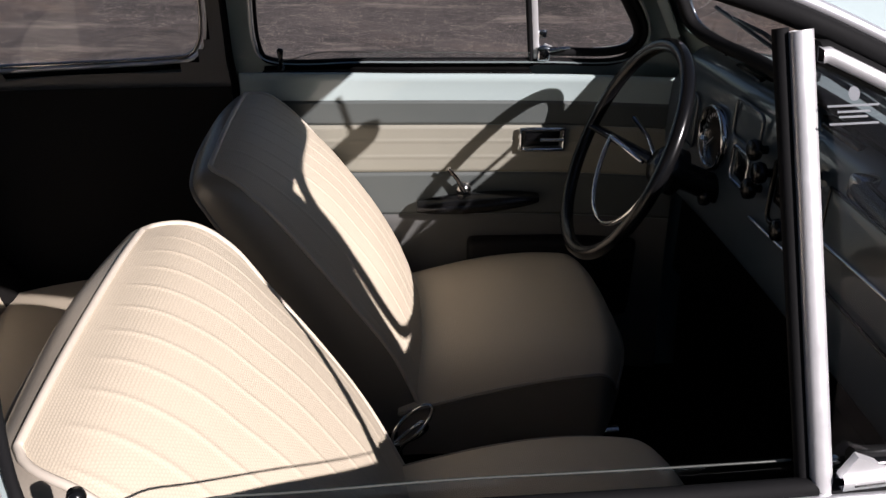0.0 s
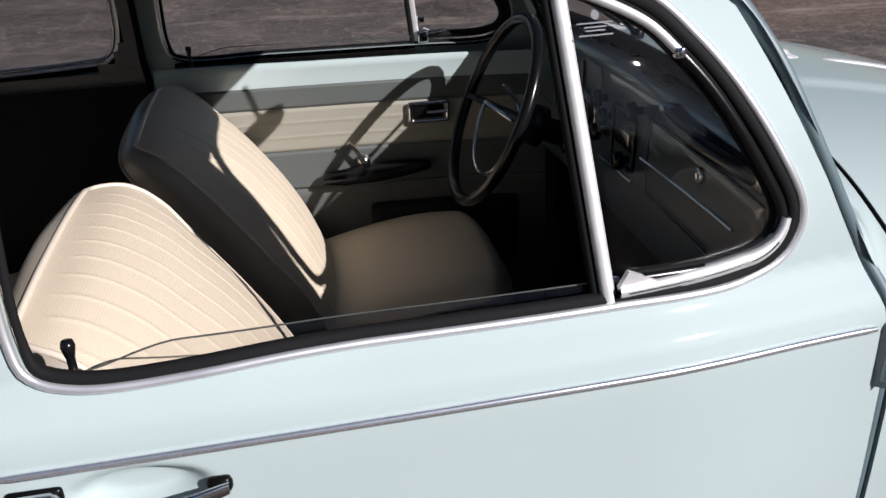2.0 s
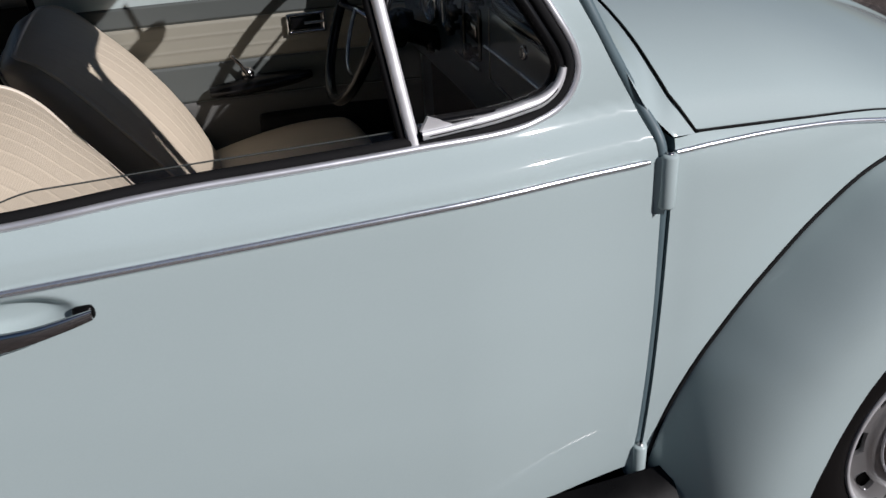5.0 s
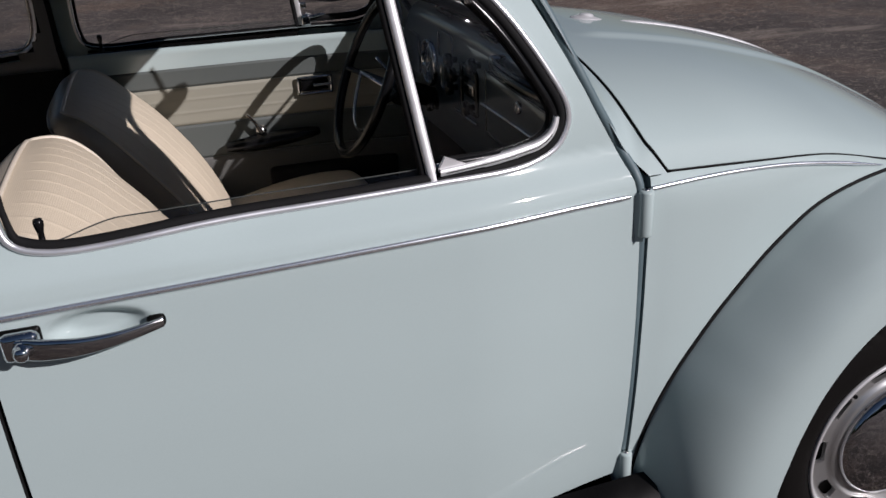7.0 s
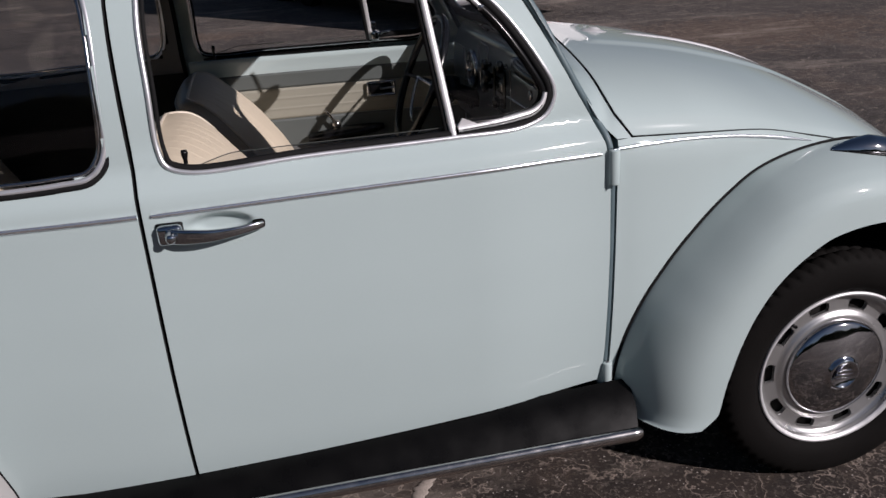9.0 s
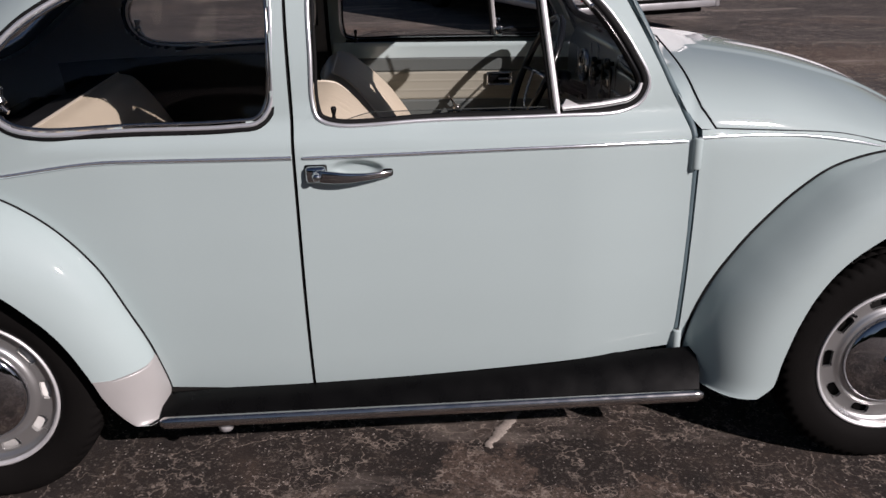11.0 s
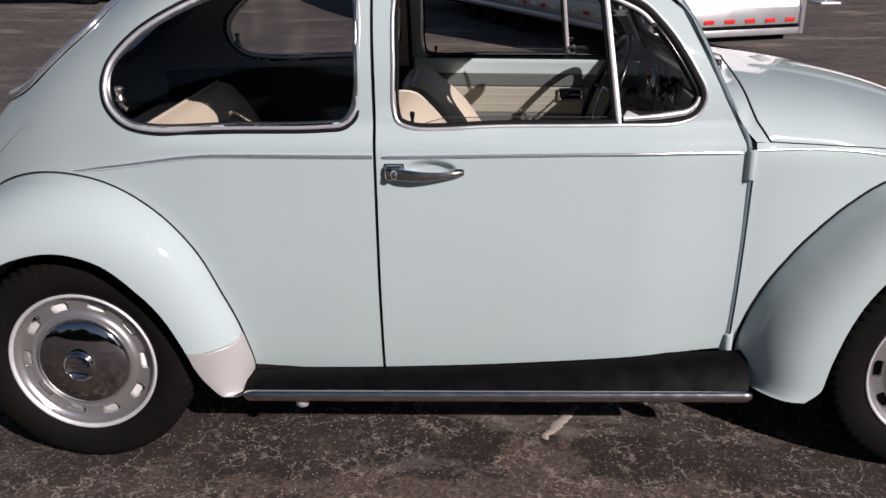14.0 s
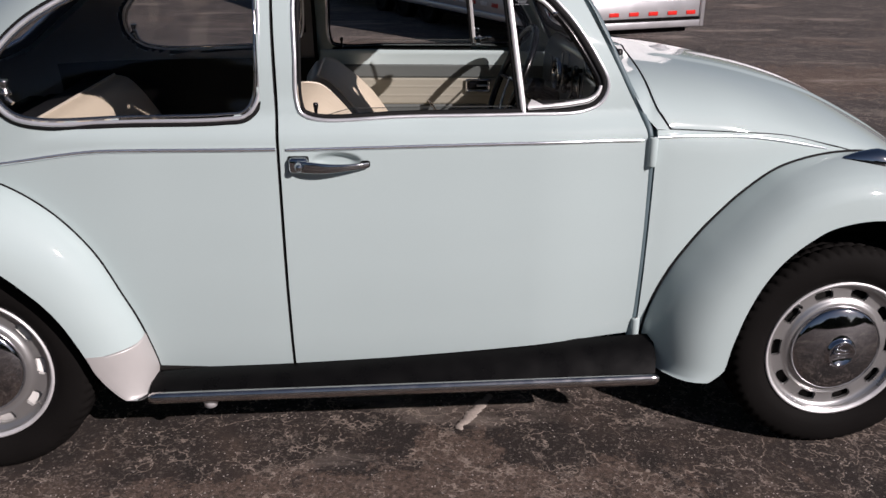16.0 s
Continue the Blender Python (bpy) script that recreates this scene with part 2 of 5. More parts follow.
base_z = pchip([-1.95, -1.7, -1.4, -1.15, -.9, -.6, 1], [.25, .40, .62, .82, .96, 1.0, 1.0])
low_off = pchip([.15, .28, .40, .6, .75, .88, .93, .95, .985, 1.0], [-.10, -.045, -.022, -.004, 0, 0, -.001, -.006, -.032, -.040])
shoulder = pchip([-1.5, -1.15, -.85, 1], [0, .3, 1, 1])


def side_y(x, z):
    """Half-width of the body side and greenhouse at a place along the car and a height."""
    x, z = np.broadcast_arrays(np.asarray(x, float), np.asarray(z, float))
    w, zb, top = half_w(x), base_z(x), roof_z(x)
    off = low_off(np.minimum(z, zb))
    off = np.where(z > .88, off * shoulder(x), off)
    offb = np.where(zb > .88, low_off(zb) * shoulder(x), low_off(zb))
    u = np.clip((z - zb) / (top - zb), 0, 1)
    # a slight swell under the rear of the door window
    swell = .009 * smooth(.03, -.15, x) * smooth(-.8, -.45, x) * np.exp(-((z - .995) / .035) ** 2)
    return np.where(z <= zb, w + off, (w + offb) * (1 - u**2.5) ** (1 / 3)) + swell


DOOR_OUT = [(-.345, .291), (-.349, .55), (-.353, .93), (-.356, 1.106), (-.362, 1.30), (-.357, 1.37), (-.335, 1.393), (-.1, 1.415), (.12, 1.403),
            (.26, 1.366), (.36, 1.320), (.42, 1.275), (.46, 1.20), (.499, 1.127), (.560, 1.018), (.587, .955), (.599, .90), (.602, .69), (.601, .45), (.597, .367)]
DOOR_WIN = [(-.31, 1.28), (-.309, 1.147), (-.308, 1.036), (-.297, 1.004), (-.257, .989), (-.055, .993), (.269, .996), (.425, 1.002), (.468, 1.022), (.485, 1.056),
            (.482, 1.085), (.452, 1.14), (.422, 1.186), (.394, 1.224), (.366, 1.255), (.33, 1.289), (.27, 1.319), (.2, 1.345), (.1, 1.368), (-.1, 1.382), (-.25, 1.373), (-.298, 1.35)]
QUARTER_WIN = [(-1.08, 1.07), (-1.078, 1.105), (-1.062, 1.146), (-1.0, 1.21), (-.907, 1.268), (-.78, 1.322), (-.62, 1.362), (-.47, 1.378), (-.412, 1.36), (-.391, 1.30),
               (-.386, 1.148), (-.398, 1.029), (-.431, .99), (-.49, .981), (-.713, .973), (-.942, .968), (-1.021, .986), (-1.067, 1.029)]


slim_in = pchip([.15, .3, .45, .6, .7, .8, .95, 1.1], [0, .005, .016, .035, .023, .012, .003, 0])


def slim(points):
    """Outlines on the door carried onto its narrowing front end."""
    p = np.array(points, float).reshape(-1, 2)
    d = slim_in(p[:, 0])
    return np.stack([p[:, 0] + .33 * d, p[:, 1] - .46 * (1.43 - p[:, 1]) * d], -1)


door_out = poly(slim(DOOR_OUT), 0.012)
door_win = spline(slim(DOOR_WIN), 240, True)
quarter_win = spline(QUARTER_WIN, 240, True)


def shrink(outline, d):
    """An outline moved inward by d."""
    t = np.roll(outline, -1, 0) - np.roll(outline, 1, 0)
    nrm = np.stack([-t[:, 1], t[:, 0]], -1) / (np.linalg.norm(t, axis=1)[:, None] + 1e-12)
    area = 0.5 * np.sum(outline[:, 0] * np.roll(outline[:, 1], -1) - np.roll(outline[:, 0], -1) * outline[:, 1])
    return outline + nrm * d * (1 if area > 0 else -1)


def on_side(outline, out=0.0):
    """An outline in (x, z) laid onto the right-hand body side, proud of it by out."""
    o = np.asarray(outline, float)
    return np.stack([o[:, 0], -(side_y(o[:, 0], o[:, 1]) + out), o[:, 1]], -1)


hood_edge_y = pchip([.5, .667, .85, 1.0, 1.115, 1.2, 1.4, 1.6, 1.8, 1.9], [.66, .626, .610, .60, .595, .582, .53, .44, .30, .16])
hood_edge_z = pchip([.5, .667, .85, .98, 1.115, 1.19, 1.4, 1.6, 1.8, 1.9], [.965, .951, .938, .928, .90, .88, .80, .67, .47, .36])
hood_mid_z = pchip([.5, .68, .835, 1.02, 1.2, 1.4, 1.6, 1.72, 1.84, 1.9], [1.10, 1.085, 1.066, 1.034, .984, .892, .775, .69, .57, .44])
hood_rear_x = pchip([0, .15, .35, .48, .55, .60, .617, .626], [.69, .662, .638, .630, .628, .634, .648, .668])


def hood_point(x, v):
    """The bonnet skin at a place along the car; v is 0 on the centre line and 1 at its edge."""
    ye, ze, zm = hood_edge_y(x), hood_edge_z(x), hood_mid_z(x)
    k = smooth(.80, 1.10, x)
    # a shallow raised panel runs along the middle
    swage = .006 * smooth(0, .035, .205 + .05 * (x - .8) - v * ye) * smooth(.70, .77, x) * (1 - smooth(1.4, 1.7, x))
    return np.stack([x, -v * ye, swage + ze + (zm - ze) * (1 - v ** (3.0 - .9 * k)) ** (0.5 + .22 * k)], -1)


cowl_w = pchip([.6, .7, .8, .9, 1.0, 1.1, 1.2, 1.4, 1.6, 1.8], [.650, .645, .636, .623, .611, .602, .589, .536, .446, .31])


def cowl_y(x, z):
    """Half-width of the scuttle side ahead of the door, rolling in to the bonnet's edge."""
    y0 = cowl_w(x) + low_off(np.minimum(z, .9)) - .03 * smooth(.66, .34, z) * smooth(.60, 1.0, x)
    ze, ye = hood_edge_z(x), hood_edge_y(x)
    k = np.clip((z - ze + .07) / .07, 0, 1)
    rolled = ye + (y0 - ye) * (1 - k**2.4) ** (1 / 2.0)
    g = smooth(.622, .682, x)
    return side_y(x, z) * (1 - g) + rolled * g


# ---- ground ----
def asphalt_material():
    m = bpy.data.materials.new("weathered_asphalt")
    m.use_nodes = True
    n, l = m.node_tree.nodes, m.node_tree.links
    b = n["Principled BSDF"]
    tc = n.new("ShaderNodeTexCoord")

    def noise_tex(scale, detail=6, rough=0.6, dist=0.0):
        t = n.new("ShaderNodeTexNoise")
        t.inputs["Scale"].default_value, t.inputs["Detail"].default_value = scale, detail
        t.inputs["Roughness"].default_value, t.inputs["Distortion"].default_value = rough, dist
        l.new(tc.outputs["Object"], t.inputs["Vector"])
        return t

    def ramp(src, stops):
        r = n.new("ShaderNodeValToRGB")
        e = r.color_ramp.elements
        e[0].position, e[0].color = stops[0][0], (*stops[0][1], 1)
        e[1].position, e[1].color = stops[-1][0], (*stops[-1][1], 1)
        for p, c in stops[1:-1]:
            e.new(p).color = (*c, 1)
        l.new(src, r.inputs[0])
        return r

    def mix(kind, fac, a, bb):
        x = n.new("ShaderNodeMix")
        x.data_type, x.blend_type = "RGBA", kind
        if isinstance(fac, (int, float)):
            x.inputs[0].default_value = fac
        else:
            l.new(fac, x.inputs[0])
        for k, v in ((6, a), (7, bb)):
            if isinstance(v, tuple):
                x.inputs[k].default_value = (*v, 1)
            else:
                l.new(v, x.inputs[k])
        return x.outputs[2]

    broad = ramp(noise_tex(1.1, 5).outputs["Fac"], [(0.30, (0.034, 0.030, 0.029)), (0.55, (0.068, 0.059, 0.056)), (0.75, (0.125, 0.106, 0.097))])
    # blacker, browner surface on the near side of the car
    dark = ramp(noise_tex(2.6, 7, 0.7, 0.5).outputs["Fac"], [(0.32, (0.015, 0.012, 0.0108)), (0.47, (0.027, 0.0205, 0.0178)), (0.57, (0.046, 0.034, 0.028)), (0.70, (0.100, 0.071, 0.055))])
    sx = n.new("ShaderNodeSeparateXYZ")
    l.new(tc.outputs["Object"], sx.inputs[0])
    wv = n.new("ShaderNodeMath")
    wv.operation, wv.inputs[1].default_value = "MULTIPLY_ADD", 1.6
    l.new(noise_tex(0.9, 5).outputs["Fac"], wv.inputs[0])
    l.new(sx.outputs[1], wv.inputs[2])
    near_mask = ramp(wv.outputs[0], [(0.55, (1, 1, 1)), (0.95, (0, 0, 0))])
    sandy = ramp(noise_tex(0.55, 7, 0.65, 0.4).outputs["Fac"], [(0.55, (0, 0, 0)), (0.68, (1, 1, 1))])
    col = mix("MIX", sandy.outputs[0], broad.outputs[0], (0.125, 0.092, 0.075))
    col = mix("MIX", near_mask.outputs[0], col, dark.outputs[0])
    # sandy wash where the concrete smear ends
    for px, py, sx2, sy2 in ((.10, -.655, .17, .12), (-.02, -.86, .90, .14), (4.5, 5.6, 1.9, 1.0), (-.9, 8.2, .8, .35)):
        mv = n.new("ShaderNodeMapping")
        mv.inputs["Location"].default_value = (-px / sx2, -py / sy2, 0)
        mv.inputs["Scale"].default_value = (1 / sx2, 1 / sy2, 0)
        l.new(tc.outputs["Object"], mv.inputs["Vector"])
        ln = n.new("ShaderNodeVectorMath")
        ln.operation = "LENGTH"
        l.new(mv.outputs[0], ln.inputs[0])
        ad = n.new("ShaderNodeMath")
        ad.operation, ad.inputs[1].default_value = "MULTIPLY_ADD", 4.5
        l.new(noise_tex(9.0, 9, 0.78, 0.6).outputs["Fac"], ad.inputs[0])
        l.new(ln.outputs["Value"], ad.inputs[2])
        mr2 = n.new("ShaderNodeMapRange")
        mr2.inputs[1].default_value, mr2.inputs[2].default_value = 3.20, 2.95
        l.new(ad.outputs[0], mr2.inputs[0])
        spot = ramp(noise_tex(60, 6, 0.7).outputs["Fac"], [(0.38, (0.045, 0.033, 0.027)), (0.62, (0.150, 0.108, 0.086))])
        col = mix("MIX", mr2.outputs[0], col, spot.outputs[0])
    # aggregate
    vo = n.new("ShaderNodeTexVoronoi")
    vo.inputs["Scale"].default_value = 150
    l.new(tc.outputs["Object"], vo.inputs["Vector"])
    stones = ramp(vo.outputs["Color"], [(0.70, (0, 0, 0)), (0.93, (0.24, 0.21, 0.19))])
    col = mix("ADD", 0.5, col, stones.outputs[0])
    grit = ramp(noise_tex(420, 2).outputs["Fac"], [(0.35, (0.5, 0.5, 0.5)), (0.7, (1.5, 1.45, 1.4))])
    col = mix("MULTIPLY", 0.75, col, grit.outputs[0])
    # bright loose chips
    vc = n.new("ShaderNodeTexVoronoi")
    vc.inputs["Scale"].default_value = 62
    l.new(tc.outputs["Object"], vc.inputs["Vector"])
    chips = ramp(vc.outputs["Distance"], [(0.11, (1, 1, 1)), (0.19, (0, 0, 0))])
    pick = ramp(vc.outputs["Color"], [(0.48, (0, 0, 0)), (0.52, (1, 1, 1))])
    sel = ramp(noise_tex(2.3, 4).outputs["Fac"], [(0.34, (0.15, 0.15, 0.15)), (0.50, (1, 1, 1))])
    cf = mix("MULTIPLY", 1.0, chips.outputs[0], sel.outputs[0])
    cf = mix("MULTIPLY", 1.0, cf, pick.outputs[0])
    col = mix("MIX", cf, col, (0.55, 0.50, 0.46))
    # crack network, warped, with pale crumbling rims
    wob = noise_tex(5, 4, 0.6)
    va = n.new("ShaderNodeVectorMath")
    va.operation = "MULTIPLY_ADD"
    va.inputs[1].default_value = (0.42, 0.42, 0.42)
    l.new(wob.outputs["Color"], va.inputs[0])
    l.new(tc.outputs["Object"], va.inputs[2])
    fine = noise_tex(40, 3, 0.6)
    vb = n.new("ShaderNodeVectorMath")
    vb.operation = "MULTIPLY_ADD"
    vb.inputs[1].default_value = (0.055, 0.055, 0.055)
    l.new(fine.outputs["Color"], vb.inputs[0])
    l.new(va.outputs[0], vb.inputs[2])
    edges = []
    for scale, width in ((4.2, 0.022), (10.0, 0.038)):
        v = n.new("ShaderNodeTexVoronoi")
        v.feature = "DISTANCE_TO_EDGE"
        v.inputs["Scale"].default_value = scale
        l.new(vb.outputs[0], v.inputs["Vector"])
        edges.append(ramp(v.outputs["Distance"], [(0.0, (1, 1, 1)), (width, (0, 0, 0))]))
    where = ramp(noise_tex(1.7, 4).outputs["Fac"], [(0.30, (0, 0, 0)), (0.46, (1, 1, 1))])
    where2 = ramp(noise_tex(2.9, 4).outputs["Fac"], [(0.44, (0, 0, 0)), (0.60, (1, 1, 1))])
    f1 = mix("MULTIPLY", 1.0, edges[0].outputs[0], where.outputs[0])
    f2 = mix("MULTIPLY", 1.0, edges[1].outputs[0], where2.outputs[0])
    brk = ramp(noise_tex(24, 3).outputs["Fac"], [(0.36, (0.25, 0.25, 0.25)), (0.60, (1, 1, 1))])
    f1 = mix("MULTIPLY", 1.0, f1, brk.outputs[0])
    f2 = mix("MULTIPLY", 1.0, f2, brk.outputs[0])
    col = mix("MIX", f1, col, (0.39, 0.32, 0.27))
    soft2 = mix("MULTIPLY", 0.6, f2, (0.75, 0.75, 0.75))
    col = mix("MIX", soft2, col, (0.25, 0.205, 0.175))
    # pale scuffs farther out, long and streaky
    mp = n.new("ShaderNodeMapping")
    mp.inputs["Scale"].default_value = (0.55, 1.5, 1)
    mp.inputs["Rotation"].default_value = (0, 0, 0.25)
    l.new(tc.outputs["Object"], mp.inputs["Vector"])
    st = n.new("ShaderNodeTexNoise")
    st.inputs["Scale"].default_value, st.inputs["Detail"].default_value, st.inputs["Roughness"].default_value = 0.9, 8, 0.68
    l.new(mp.outputs[0], st.inputs["Vector"])
    scuff = ramp(st.outputs["Fac"], [(0.56, (0, 0, 0)), (0.64, (0.55, 0.55, 0.55)), (0.74, (1, 1, 1))])
    col = mix("MIX", scuff.outputs[0], col, (0.30, 0.25, 0.215))
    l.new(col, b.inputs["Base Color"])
    b.inputs["Roughness"].default_value = 0.85
    b.inputs["Specular IOR Level"].default_value = 0.35
    bump = n.new("ShaderNodeBump")
    bump.inputs["Strength"].default_value, bump.inputs["Distance"].default_value = 0.7, 0.004
    hsum = mix("ADD", 1.0, vo.outputs["Distance"], grit.outputs[0])
    hs2 = mix("SUBTRACT", 1.0, hsum, f1)
    l.new(hs2, bump.inputs["Height"])
    l.new(bump.outputs[0], b.inputs["Normal"])
    return m


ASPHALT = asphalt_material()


def build_ground():
    # one sheet, finer near the car, with a gentle unevenness away from it
    g = np.unique(np.r_[np.linspace(-400, -40, 10), np.linspace(-40, -6, 30), np.linspace(-6, 6, 60), np.linspace(6, 40, 30), np.linspace(40, 400, 10)])
    X, Y = np.meshgrid(g, g, indexing="ij")
    far = smooth(2.5, 9, np.hypot(X, Y)) * (1 - smooth(40, 200, np.hypot(X, Y)))
    Z = far * 0.02 * (np.sin(X * 0.7 + 1) * np.cos(Y * 0.5) + np.sin(X * 0.31 - Y * 0.43))
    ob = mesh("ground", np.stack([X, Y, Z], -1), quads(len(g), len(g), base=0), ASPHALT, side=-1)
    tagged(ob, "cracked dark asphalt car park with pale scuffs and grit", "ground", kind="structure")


build_ground()

# ---- the car ----
car = new("car")
tagged(car, "pale blue two-door vintage saloon car with cream vinyl seats, parked", "car")


def hole_mask(P, test):
    """Which faces of a grid stay: those whose middle is not in a hole."""
    c = (P[:-1, :-1] + P[1:, :-1] + P[1:, 1:] + P[:-1, 1:]) / 4
    return ~test(c[..., 0], c[..., 1], c[..., 2])


def masked(P, test):
    n, m = P.shape[:2]
    keep = hole_mask(P, test).ravel()
    return [f for f, k in zip(quads(n, m), keep) if k]


door_rear_x = pchip([.2, .291, .55, .93, 1.106, 1.28, 1.4], [-.344, -.345, -.349, -.353, -.356, -.36, -.362])
door_top_z = pchip([-.36, -.335, -.1, .15, .28, .36, .42, .46], [1.38, 1.393, 1.415, 1.398, 1.36, 1.320, 1.275, 1.2])


def shell_points(ns, nl, nu, inset=0.0, z_from=None):
    s = np.linspace(0, 1, ns)[:, None]
    xl = (-.352 * (1 - s) - 1.93 * s)
    zb, top = base_z(xl), roof_z(xl)
    zlow = np.minimum(.275, zb - .03) if z_from is None else np.minimum(z_from, zb - .02)
    z1 = zlow + (zb - zlow) * np.linspace(0, 1, nl)[None]
    phi = np.linspace(0, math.pi / 2, nu + 1)[None, 1:]
    z2 = zb + (top - zb) * np.sin(phi) ** (2 / 2.5)
    w2 = np.cos(phi) ** (2 / 3)
    yb = side_y(xl, zb)
    x = np.broadcast_to(xl, (ns, nl + nu)).copy()
    z = np.concatenate([z1, z2], 1)
    y = np.concatenate([side_y(np.broadcast_to(xl, z1.shape), z1), yb * w2], 1)
    y = np.where(np.arange(nl + nu) == nl + nu - 1, 0, y)
    x += (door_rear_x(z) + .352 - .008) * (1 - s)
    if inset:
        y = np.maximum(y - inset, 0)
        z = z - inset * np.clip((z - zb) / (top - zb), 0, 1) ** 2
        x += inset * np.clip((-x - 1.2) / .5, 0, 1)
    return np.stack([x, -y, z], -1)


def rear_glass(x, y, z, grow=0.0):
    return ((np.abs(y) / (.42 + grow)) ** 4 + (np.abs(z - 1.12) / (.14 + grow)) ** 4 < 1) & (x < -1.05)


def rear_wheel_cut(x, z, r=.40):
    return ((x + 1.2) ** 2 + (z - .315) ** 2 < r * r)


quarter_hole = shrink(quarter_win, .012)
quarter_hole_in = shrink(quarter_win, .004)


def build_shell(side):
    P = shell_points(230, 70, 90)
    f = masked(P, lambda x, y, z: (inside(quarter_hole, x, z) & (np.abs(y) > .3)) | rear_glass(x, y, z) | (rear_wheel_cut(x, z) & (z < .72)))
    ob = mesh("body_side", P, f, PAINT, car, "pale blue rear body side and roof quarter", side=side)
    # folded edge along the door gap, coloured black as the gap's shade
    e = P[0]
    B = Bag().grid([e, e + (0.002, 0.004, 0), e + (0.002, 0.035, 0)])
    B.make("door_jamb", SEAL, ob, side=side)
    # grey cloth above the waist, dark board below
    Q = shell_points(120, 4, 60, .035, .93)
    f = masked(Q, lambda x, y, z: (inside(quarter_hole_in, x, z) & (np.abs(y) > .3)) | rear_glass(x, y, z, .01))
    mesh("headlining", Q, f, LINING, car, "grey cloth lining", side=side)
    x = np.linspace(-.36, -1.30, 40)
    z = np.linspace(.28, .945, 24)
    X, Z = np.meshgrid(x, z, indexing="ij")
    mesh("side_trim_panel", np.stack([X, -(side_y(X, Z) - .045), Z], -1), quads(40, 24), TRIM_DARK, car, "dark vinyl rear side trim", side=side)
    # roof over the doors
    s = np.linspace(0, 1, 70)[:, None]
    k = np.linspace(0, 1, 46)[None]
    for inset, name, mat in ((0, "roof", PAINT), (.035, "roof_lining", LINING)):
        x0 = -.36 + s * .73
        zd = door_top_z(np.minimum(x0, .40)) + .010
        w0 = side_y(x0, zd) / side_y(x0, base_z(x0))
        phi0 = np.arccos(np.clip(w0, 0, 1) ** 1.5)
        phi = phi0 + (math.pi / 2 - phi0) * k
        w = np.cos(phi) ** (2 / 3)
        y = side_y(x0, base_z(x0)) * w
        x = x0 - .035 * s * (y / .46) ** 2
        z = base_z(x) + (roof_z(x) - base_z(x)) * np.sin(phi) ** .8 - inset * np.sin(phi) ** 2
        y = np.maximum(y - inset, 0)
        y[:, -1] = 0
        mesh(name, np.stack([x, -y, z], -1), quads(70, 46), mat, car, "" if inset else "pale blue roof", side=side)
    # bead where roof and rear panel meet
    sm = spline([(-.45, 1.442), (-.62, 1.425), (-.80, 1.383), (-.92, 1.318), (-1.008, 1.252), (-1.104, 1.172), (-1.201, 1.08), (-1.321, .976), (-1.429, .891), (-1.50, .825)], 90)
    Bag().tube(on_side(sm, -.0005), .0026, 6).make("panel_bead", SHADED_PAINT, car, "thin dark panel seam", side=side)
    # gutter over the door
    xs = np.linspace(-.45, .40, 60)
    zs = door_top_z(np.clip(xs, -.36, .42)) + .012
    Bag().tube(np.stack([xs, -(side_y(xs, zs) + .004), zs], -1), .006, 8).make("gutter", PAINT, car, side=side)


for sd in (-1, 1):
    build_shell(sd)


def build_rear_window():
    a = np.linspace(0, 2 * math.pi, 120, endpoint=False)
    y = .42 * np.sign(np.cos(a)) * np.abs(np.cos(a)) ** .5
    z = 1.12 + .14 * np.sign(np.sin(a)) * np.abs(np.sin(a)) ** .5
    grid_x = np.linspace(-1.7, -.9, 400)

    def skin_x(yy, zz):
        out = []
        for p, q in zip(np.abs(yy).ravel(), zz.ravel()):
            ok = (side_y(grid_x, np.full(400, q)) >= p) & (roof_z(grid_x) > q)
            out.append(grid_x[np.argmax(ok)])
        return np.array(out).reshape(yy.shape)

    x = skin_x(y, z)
    ring = np.stack([x, y, z], -1)
    B = Bag().tube(ring + (-.008, 0, .006), .010, 10, closed=True)
    win = B.make("rear_window", BRIGHT, car, "bright rear window surround")
    Bag().tube(ring + (.008, 0, -.004), .013, 10, closed=True).make("rubber_seal", SEAL, win)
    r = np.linspace(0.02, 1, 14)[:, None]
    gy, gz = y[None] * r, 1.12 + (z[None] - 1.12) * r
    gx = skin_x(gy, gz)
    Bag().grid(np.stack([gx, gy, gz], -1), wrap_m=True).make("pane", GLASS, win).visible_shadow = False


build_rear_window()


def build_quarter_window(side):
    win = Bag().tube(on_side(shrink(quarter_win, .009), .003), .0060, 10, closed=True).make("quarter_window", SATIN, car, "bright framed quarter window", side=side)
    Bag().tube(on_side(shrink(quarter_win, .001), -.001), .0075, 8, closed=True).make("rubber_seal", SEAL, win, side=side)
    Bag().tube(on_side(shrink(quarter_win, .020), -.002), .0045, 8, closed=True).make("inner_frame", CHROME_DULL, win, side=side)
    c = np.array([-.72, 1.14])
    out = shrink(quarter_win, .02)
    r = np.linspace(0.03, 1, 12)[:, None, None]
    G = c + (out - c)[None] * r
    Bag().grid(np.stack([G[..., 0], -(side_y(G[..., 0], G[..., 1]) - .004), G[..., 1]], -1), wrap_m=True).make("pane", GLASS, win, side=side).visible_shadow = False
    # latch at the rear of the pop-out pane
    y0 = -float(side_y(-1.03, 1.06)) + .022
    B = Bag().lathe([(0, .014), (.011, .014), (.013, .010), (.009, 0), (.009, -.012), (.014, -.016), (.014, -.024), (0, -.024)], (-1.035, y0, 1.064), "z", 20)
